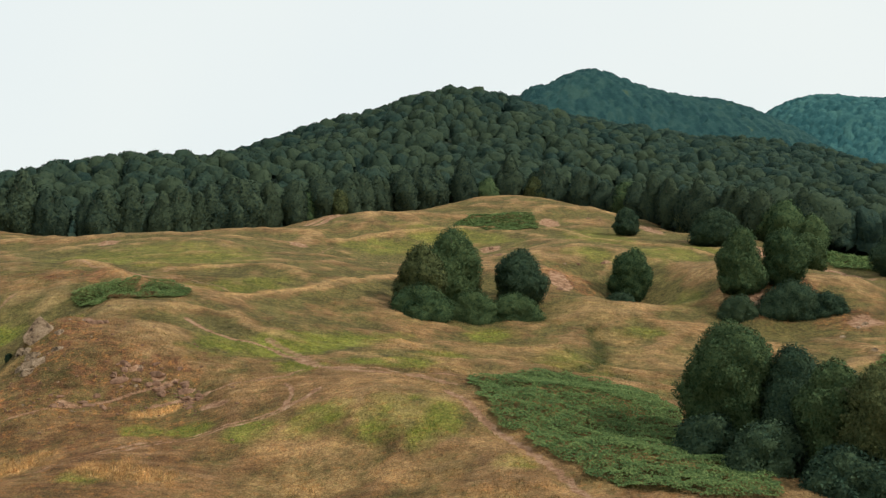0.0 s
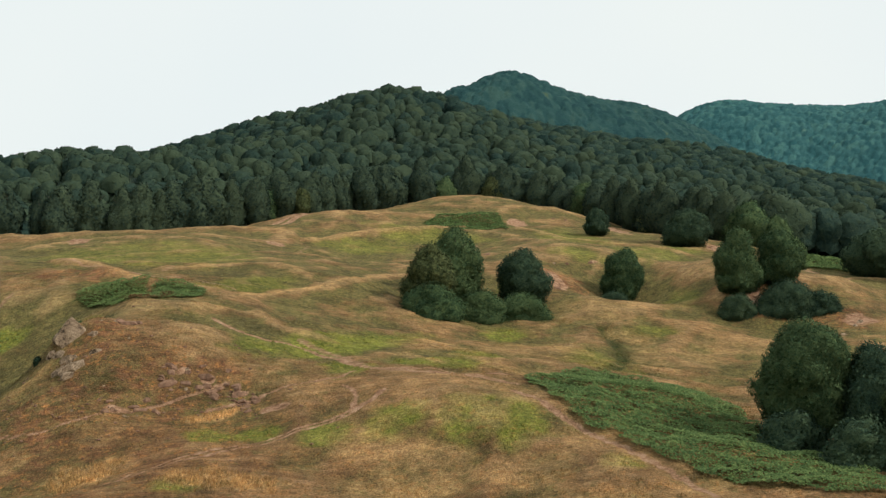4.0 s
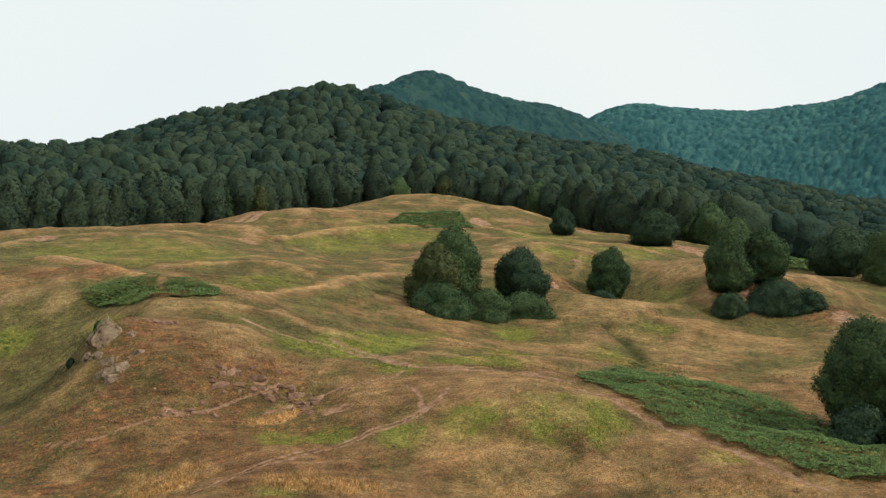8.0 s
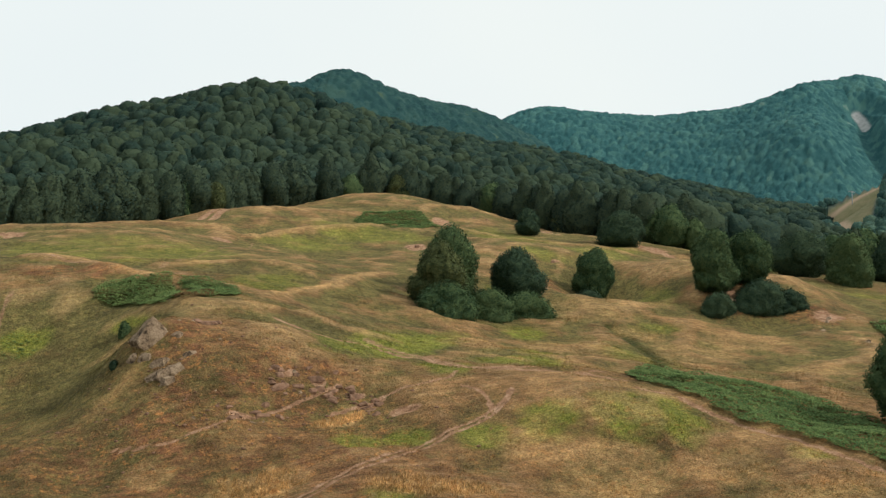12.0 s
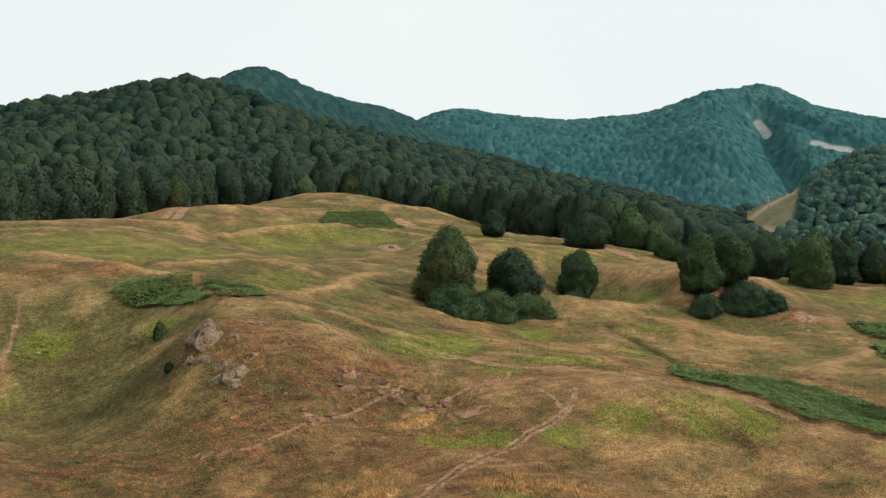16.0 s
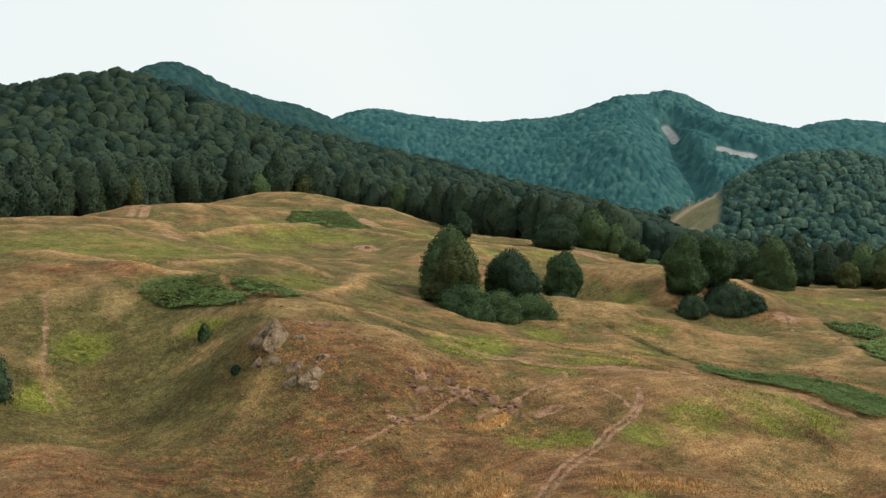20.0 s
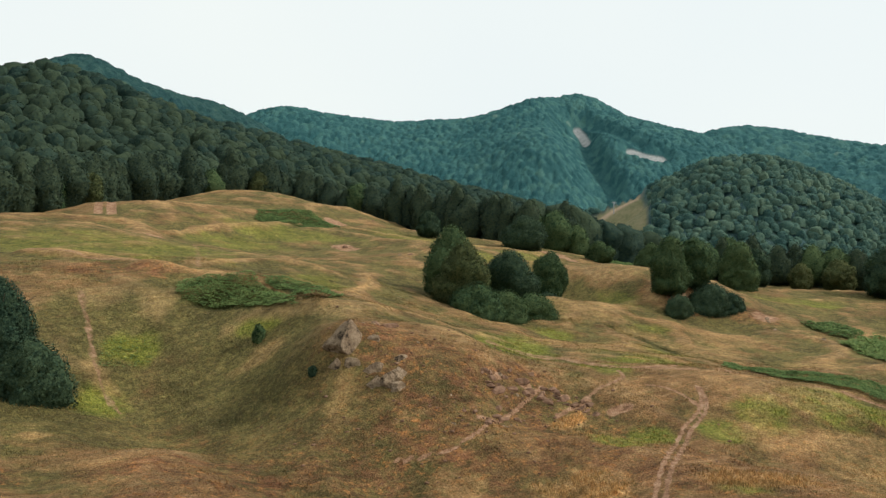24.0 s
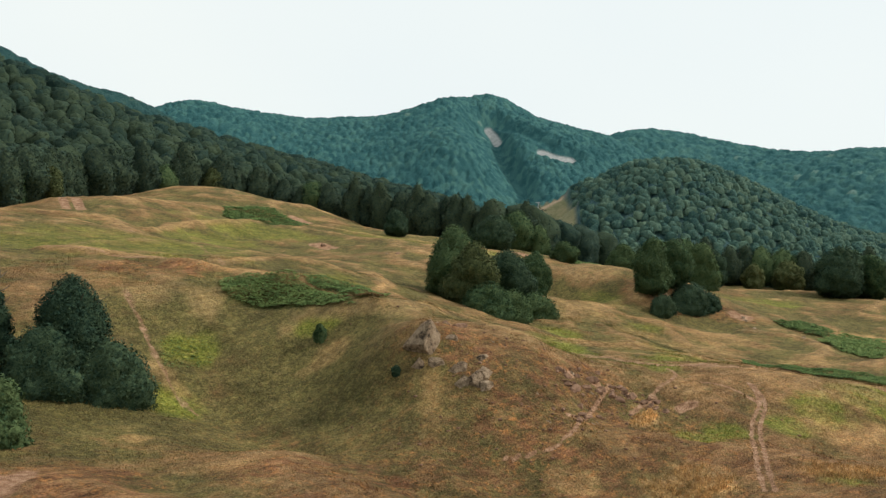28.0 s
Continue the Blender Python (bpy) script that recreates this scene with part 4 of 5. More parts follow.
SHRUBS = [
    # x, y, half-lengths, height, leaf, turn, label
    (-3.5, 158.5, 6.0, 2.8, 4.2, BEECH, 0, "dense dark-green thicket at the feet of the beeches"),
    (4.5, 162.5, 5.0, 2.8, 3.8, BEECH, 0, "dense dark-green thicket between two trees"),
    (11.5, 163.5, 5.0, 2.6, 3.6, BEECH, 0, "dense dark-green thicket below the rounded tree"),
    (33.4, 186.0, 3.6, 2.0, 2.4, DARK_LEAF, 0, "dark shrub at the foot of the single tree"),
    (49.2, 165.8, 3.4, 2.4, 3.0, DARK_LEAF, 0, "dark shrub beside bare rock"),
    (58.0, 166.0, 5.6, 3.4, 4.4, DARK_LEAF, 0, "dark thicket below the outcrop trees"),
    (64.0, 166.0, 3.6, 2.4, 2.8, DARK_LEAF, 0, "low dark shrub on the grassy bank"),
    (24.0, 90.5, 3.4, 2.2, 3.0, DARK_LEAF, 0, "dark shrub beside the bracken"),
    (27.5, 84.0, 3.8, 2.8, 3.4, DARK_LEAF, 0, "dark thicket under the roadside trees"),
    (32.0, 79.0, 4.5, 2.6, 3.2, DARK_LEAF, 0, "dark thicket under the roadside trees"),
    (-74.6, 132.0, 4.4, 2.8, 4.4, DARK_LEAF, -30, "dense dark thicket on the valley bank"),
    (-79.6, 133.0, 3.8, 2.8, 4.8, DARK_LEAF, -30, "dense dark thicket on the valley bank"),
    (-87.3, 121.0, 3.0, 2.4, 4.0, BEECH, -30, "green leafy bush on the near slope"),
    (-50.7, 133.0, 0.7, 0.7, 1.7, BEECH, 0, "small green bush in the hollow"),
    (-51.3, 118.2, 0.45, 0.4, 0.8, DARK_LEAF, 0, "small dark bush on the knoll's slope"),
]
for k, (x, y, rx, ry, h, leaf, turn, label) in enumerate(SHRUBS):
    stand(shrub_thing(label, 60 + k, rx, ry, h * (1.25 if h > 2 else 1.0), leaf), x, y, turn)


# ---- woods ----
def scatter(rng, x0, x1, y0, y1, gap):
    x, y = np.meshgrid(np.arange(x0, x1, gap), np.arange(y0, y1, gap))
    x, y = x.ravel(), y.ravel()
    return x + rng.uniform(-0.45, 0.45, x.size) * gap, y + rng.uniform(-0.45, 0.45, y.size) * gap


def crown_kit(rng, count, level, boughs, cards, size, cut, wide=(0.32, 0.42)):
    """Leafy crowns of unit height, to be set out many times."""
    return [crown_shape(rng, level, CANOPY_CROWN, 1.0, rng.uniform(*wide), 0.04, boughs, cards, size, cut, big=6, off=0.1) for _ in range(count)]


def wood_of(name, label, rng, x, y, tall, kit, mat):
    """One mesh of many crowns."""
    z = land(x, y) - 0.3
    which = rng.integers(0, len(kit), x.size)
    vs, fs, ns, tones, start = [], [], [], [], 0
    for k, (template, faces, normals) in enumerate(kit):
        i = np.where(which == k)[0]
        a, h = rng.uniform(0, 6.28, i.size), tall * rng.uniform(0.78, 1.15, i.size)
        w = h * rng.uniform(0.85, 1.2, i.size)
        c, s = np.cos(a)[:, None], np.sin(a)[:, None]
        tx, ty, tz = template.T
        v = np.stack([x[i, None] + w[:, None] * (c * tx - s * ty), y[i, None] + w[:, None] * (s * tx + c * ty), z[i, None] + h[:, None] * tz], -1)
        vs.append(v.reshape(-1, 3))
        nx, ny, nz = normals.T
        ns.append(np.stack([c * nx - s * ny, s * nx + c * ny, np.repeat(nz[None], i.size, 0)], -1).reshape(-1, 3))
        fs.append((faces[None] + (start + np.arange(i.size) * len(template))[:, None, None]).reshape(-1, 3))
        start += i.size * len(template)
        tones.append(np.repeat(np.clip(rng.normal(0.5, 0.22, i.size) + (rng.uniform(0, 1, i.size) > 0.98) * 0.7, 0, 1.4), len(template)))
    me = mesh_of(name, np.concatenate(vs), np.concatenate(fs), mat, True, dict(tone=np.concatenate(tones)), np.concatenate(ns))
    return tagged(new(name, me), label, "forest", kind="stuff")


def facing(x, y):
    """How far the ground leans towards the meadow."""
    e = 8.0
    gx, gy = (land(x + e, y) - land(x - e, y)) / (2 * e), (land(x, y + e) - land(x, y - e)) / (2 * e)
    d = np.hypot(x + 50, y - 20)
    return gx * (x + 50) / d + gy * (y - 20) / d


def plant(name, label, seed, box, gap, tall, kit, mat, keep, lean=-0.12):
    rng = np.random.default_rng(seed)
    x, y = scatter(rng, *box, gap)
    ok = inside(WOOD_AREA, x, y) & keep(x, y) & (opening(x, y) > 3)
    x, y = x[ok], y[ok]
    ok = facing(x, y) > lean
    return wood_of(name, label, rng, x[ok], y[ok], tall, kit, mat)


def canopy(name, label, seed, box, step, gap, tall, mat, keep, lean=-0.16):
    """A closed canopy: domed crowns that touch, over all places that keep() allows."""
    gx, gy = np.arange(box[0], box[1], step), np.arange(box[2], box[3], step)
    x, y = np.meshgrid(gx, gy)
    n, k = len(gx), len(gy)
    x, y = x.ravel(), y.ravel()
    best, tone, high = np.full(x.size, -9.0), np.zeros(x.size), np.zeros(x.size)
    ix, iy = np.floor(x / gap), np.floor(y / gap)
    for dx in (-1, 0, 1):
        for dy in (-1, 0, 1):
            cx, cy = ix + dx, iy + dy
            px = (cx + 0.5 + 0.42 * lattice(cx, cy, seed)) * gap
            py = (cy + 0.5 + 0.42 * lattice(cx, cy, seed + 1)) * gap
            wide = gap * (0.80 + 0.14 * lattice(cx, cy, seed + 2))
            top = 1 + 0.16 * lattice(cx, cy, seed + 3)
            d = np.hypot(x - px, y - py) / wide
            dome = top - 0.75 * (1 - np.sqrt(np.clip(1 - d**2, 0, 1))) * gap / tall - 0.3 * np.clip(d - 1, 0, 1)
            win = dome > best
            best = np.where(win, dome, best)
            tone = np.where(win, 0.5 + 0.5 * lattice(cx, cy, seed + 4), tone)
            rare = lattice(cx, cy, seed + 5) > 0.985
            high = np.where(win, np.where(rare, 0.9, 0.0), high)
    gap_off = opening(x, y)
    rise = np.clip(gap_off / np.where(y > 800, 16.0, 4.0), 0, 1)
    z = land(x, y) + 0.4 + rise * (tall * np.clip(best, 0.2, None) + step * 0.22 * lattice(np.round(x / step), np.round(y / step), seed + 6))
    ok = inside(WOOD_AREA, x, y) & keep(x, y)
    ok &= facing(x, y) > lean
    i = (np.arange(k - 1)[:, None] * n + np.arange(n - 1)).ravel()
    faces = np.stack([i, i + 1, i + n + 1, i + n], 1)
    faces = faces[ok[faces].all(1)]
    faces = np.concatenate([faces[:, [0, 1, 2]], faces[:, [0, 2, 3]]])
    used = np.unique(faces)
    place = np.zeros(x.size, np.int32)
    place[used] = np.arange(len(used))
    track = np.clip(1.5 - from_line(FOOT_TRACK, x, y) / 2.5, 0, 1)
    layers = dict(tone=tone + high, open=np.clip(0.5 - opening(x, y, True) / 2, 0, 1), track=track * (gap_off < 3))
    verts, faces, layers = np.stack([x, y, z], 1)[used], place[faces], {key: v[used] for key, v in layers.items()}
    me = mesh_of(name, verts, faces, mat, True, layers)
    return tagged(new(name, me), label, "forest", kind="stuff")


def layer_of(x, y):
    """Which hill stands highest at each place."""
    return np.argmax([hill(h, x, y) for h in (FRONT_HILL, PEAK_HILL, SKI_HILL, EAST_HILL, KNOLL)], 0)


def depth(x, y):
    """How far behind the wood's edge a place lies."""
    return from_line(WOOD_EDGE, x, y)


kit_rng = np.random.default_rng(77)
in_view = lambda x, y: (x > -0.62 * y - 10) & (x < 0.95 * y)
plant("front_wood", "dense dark-green beech wood behind the meadow", 31, (-330, 420, 250, 460), 6.8, 15.0, crown_kit(kit_rng, 8, 3, 40, 480, 0.022, 0.1), CLOSE_LEAF,
      lambda x, y: (depth(x, y) < 62) & (depth(x, y) > 6) & (x < 240) & in_view(x, y))
plant("lower_wood", "dark-green beech wood on the lower slope with a few yellowing crowns", 38, (-420, 520, 258, 620), 6.0, 13.0, crown_kit(kit_rng, 10, 2, 26, 200, 0.028, 0.48, (0.28, 0.36)), CLOSE_LEAF,
      lambda x, y: (depth(x, y) >= 60) & (depth(x, y) < 150) & (layer_of(x, y) == 0) & in_view(x, y))
plant("hill_wood", "dark-green beech wood with a few yellowing crowns", 32, (-420, 520, 258, 760), 6.2, 13.0, crown_kit(kit_rng, 10, 2, 24, 75, 0.034, 0.52, (0.28, 0.37)), CLOSE_LEAF,
      lambda x, y: (depth(x, y) >= 150) & (layer_of(x, y) == 0) & in_view(x, y))
# leafy sheets added below the crowns as dark fill for the gaps
canopy("undergrowth", "added dark undergrowth sheet filling gaps below the beech crowns", 39, (-420, 520, 258, 760), 3.6, 6.6, 7.0, WOODS, lambda x, y: (depth(x, y) >= 50) & (layer_of(x, y) == 0) & in_view(x, y))
canopy("undergrowth", "added undergrowth sheet filling gaps on the round knoll", 40, (150, 700, 180, 690), 3.6, 5.4, 5.5, HAZED_KNOLL_WOODS, lambda x, y: (depth(x, y) > 12) & (layer_of(x, y) == 4), -0.3)
plant("knoll_wood", "haze-tinted dark wood on the round knoll", 34, (150, 700, 180, 690), 4.0, 9.2, crown_kit(kit_rng, 10, 2, 26, 70, 0.046, 0.48, (0.25, 0.33)), HAZED_KNOLL_LEAF,
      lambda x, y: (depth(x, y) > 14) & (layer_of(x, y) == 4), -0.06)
canopy("clearing_floor", "sloping grass field with a track in the wood", 34, (262, 420, 395, 560), 1.5, 5.4, 0.3, HAZED_KNOLL_WOODS, lambda x, y: opening(x, y) < 6, -9.0)
canopy("peak_wood", "haze-tinted green wood on the pointed hill", 33, (-140, 760, 780, 1300), 2.5, 6.6, 12.5, HAZED_PEAK_WOODS, lambda x, y: (layer_of(x, y) == 1), -0.25)
canopy("ski_hill_wood", "haze-tinted blue-green wood on the far mountain", 35, (240, 1450, 720, 1660), 2.3, 6.8, 12.5, HAZED_FAR_WOODS, lambda x, y: (layer_of(x, y) == 2), -0.7)
canopy("east_wood", "haze-tinted blue-green wood on the eastern ridge", 36, (880, 1760, 540, 1320), 3.6, 9.5, 13.0, HAZED_FAR_WOODS, lambda x, y: (layer_of(x, y) == 3), -0.25)

# single trees along the wood's edge, copied from a few grown ones
EDGE_GROWN = [
    tree_thing("edge_tree", "dark-green beech at the meadow's wood edge", 501, 14.0, 4.4, WOODS_LEAF, 0.2, ROUND_CROWN, 45, 3, 3000, 0.30),
    tree_thing("edge_tree", "tall dark beech at the meadow's wood edge", 502, 16.0, 4.1, WOODS_LEAF, 0.2, EGG_CROWN, 45, 3, 3000, 0.30),
    tree_thing("edge_tree", "broad green beech at the meadow's wood edge", 503, 12.0, 4.9, BEECH, 0.2, ROUND_CROWN, 45, 3, 3000, 0.29),
    tree_thing("edge_tree", "yellowing tree at the meadow's wood edge", 504, 11.0, 3.8, OLIVE_LEAF, 0.2, EGG_CROWN, 40, 3, 2600, 0.29),
]
rng = np.random.default_rng(505)
line, run = rounded(WOOD_EDGE[1:16], 1), 0.0
spots = []
for (x0, y0), (x1, y1) in zip(line, line[1:]):
    length = math.hypot(x1 - x0, y1 - y0)
    while run < length:
        k = run / length
        spots.append((x0 + (x1 - x0) * k + rng.normal(0, 1.2), y0 + (y1 - y0) * k + 3.0 + rng.normal(0, 1.2)))
        run += rng.uniform(3.8, 6.0) * (0.9 if x0 > 50 else 1.0)
    run -= length
spots = [p for p in spots if not (80 < p[0] < 112 and 206 < p[1] < 242)]
for k, (x, y) in enumerate(spots):
    east = x > 50
    kind = int(rng.choice([0, 1, 2, 3], p=[0.4, 0.25, 0.27, 0.08] if east else [0.5, 0.4, 0.1, 0.0]))
    grown = EDGE_GROWN[kind]
    m = pose(x, y, height_at(x, y) - 0.2, 0, 0, rng.uniform(0, 360))
    ob = copy_thing(grown, m) if k >= 4 else EDGE_GROWN[k]
    s = rng.uniform(0.8, 1.15) * (0.95 if east else 1.1)
    ob.matrix_basis = m @ Matrix.Diagonal((s, s, s, 1))
    tagged(ob, group="trees along the wood's edge")


# ---- bracken ----
def fill(rng, poly, per_metre):
    """Places inside an outline on the plan."""
    px, py = np.array(poly).T
    n = int((px.max() - px.min()) * (py.max() - py.min()) * per_metre)
    x, y = rng.uniform(px.min(), px.max(), n), rng.uniform(py.min(), py.max(), n)
    ok = inside(poly, x + 0.8 * rough(x, y, 2.0, 41), y + 0.8 * rough(x, y, 2.0, 42))
    return x[ok], y[ok]


def fronds(rng, x, y, size, tall, blades=4):
    """Arching fern fronds: two bent triangles each, in rosettes."""
    n = len(x) * blades
    bx, by = np.repeat(x, blades), np.repeat(y, blades)
    hump = np.repeat(tall * (0.65 + 0.5 * rough(x, y, 1.7, 43) + 0.25 * rough(x, y, 4.0, 44)), blades)
    base = np.stack([bx, by, land(bx, by) + np.clip(hump, 0.05, None) * 0.75], 1)
    a = rng.uniform(0, 2 * math.pi, n)
    out = np.stack([np.cos(a), np.sin(a), np.zeros(n)], 1)
    side = np.stack([-np.sin(a), np.cos(a), np.zeros(n)], 1)
    s = (size * rng.uniform(0.6, 1.25, n))[:, None]
    up = np.array([0, 0, 1.0])
    mid = base + out * s * 0.5 + up * s * rng.uniform(0.1, 0.42, n)[:, None]
    tip = base + out * s + up * s * rng.uniform(-0.15, 0.25, n)[:, None]
    v = np.stack([base, mid + side * s * 0.24, mid - side * s * 0.24, tip], 1).reshape(-1, 3)
    k = np.arange(n)[:, None] * 4
    return v, np.concatenate([k + [0, 1, 2], k + [1, 3, 2]])


BEDS = [
    # outline, plants a square metre, frond length, height, label
    (BIG_BRACKEN, 20, 0.34, 0.6, "wide bed of green bracken beside a worn path"),
    (OVAL_BRACKEN, 22, 0.32, 0.6, "oval bed of dark-green bracken on the ridge"),
    (OVAL_BRACKEN_EAST, 22, 0.32, 0.55, "smaller bed of dark-green bracken beyond a path"),
    (RIGHT_BRACKEN_A, 5, 0.7, 0.7, "strip of green bracken on the slope"),
    (RIGHT_BRACKEN_B, 5, 0.7, 0.7, "patch of green bracken on the slope"),
    (HILL_BRACKEN, 4, 0.7, 0.35, "patch of dark-green bracken below the hilltop"),
    (MOUND_BRACKEN, 4, 0.8, 0.7, "bracken over a low mound at the wood's edge"),
    (VALLEY_BRACKEN, 5, 0.28, 0.12, "thin patch of light-green bracken in the hollow"),
]
for k, (outline, much, size, tall, label) in enumerate(BEDS):
    rng = np.random.default_rng(200 + k)
    x, y = fill(rng, outline, much)
    tagged(new("bracken", mesh_of("bracken", *fronds(rng, x, y, size, tall), BRACKEN)), label, "bracken", kind="stuff")
rng = np.random.default_rng(220)
x, y = fill(rng, [(-46.5, 139.5), (-43.6, 131.0), (-38.8, 138.0), (-40.0, 141.0), (-43.0, 136.0)], 8)
tagged(new("dead_bracken", mesh_of("dead_bracken", *fronds(rng, x, y, 0.45, 0.5), RUSTY)), "rust-brown withered bracken along the bed's lower rim", "bracken", kind="stuff")


# ---- rocks ----
def rock_mesh(seed, size, cuts=17, detail=4, taper=0.0):
    """A weathered block: a ball with flat faces broken off and a rough skin."""
    rng = np.random.default_rng(seed)
    bm = bmesh.new()
    bmesh.ops.create_icosphere(bm, subdivisions=detail, radius=1)
    v = np.array([p.co for p in bm.verts])
    f = np.array([[p.index for p in face.verts] for face in bm.faces])
    bm.free()
    v = v / ((np.abs(v) ** 4).sum(1) ** 0.25)[:, None]
    for _ in range(cuts):
        d = rng.normal(size=3) * np.array([1, 1, 0.8])
        d /= np.linalg.norm(d)
        far = v @ d - rng.uniform(0.62, 1.05)
        v = v - np.clip(far, 0, None)[:, None] * d
    v = v * (1 + 0.07 * np.array([noise.noise(Vector(p) * 2.2 + Vector((seed, 0, 0))) for p in v]) + 0.07 * np.array([noise.noise(Vector(p) * 5) for p in v]))[:, None]
    v[:, :2] *= (1 - taper * (v[:, 2:] + 1) / 2)
    return mesh_of("rock", v * np.array(size) * 0.62, f, ROCK, False)


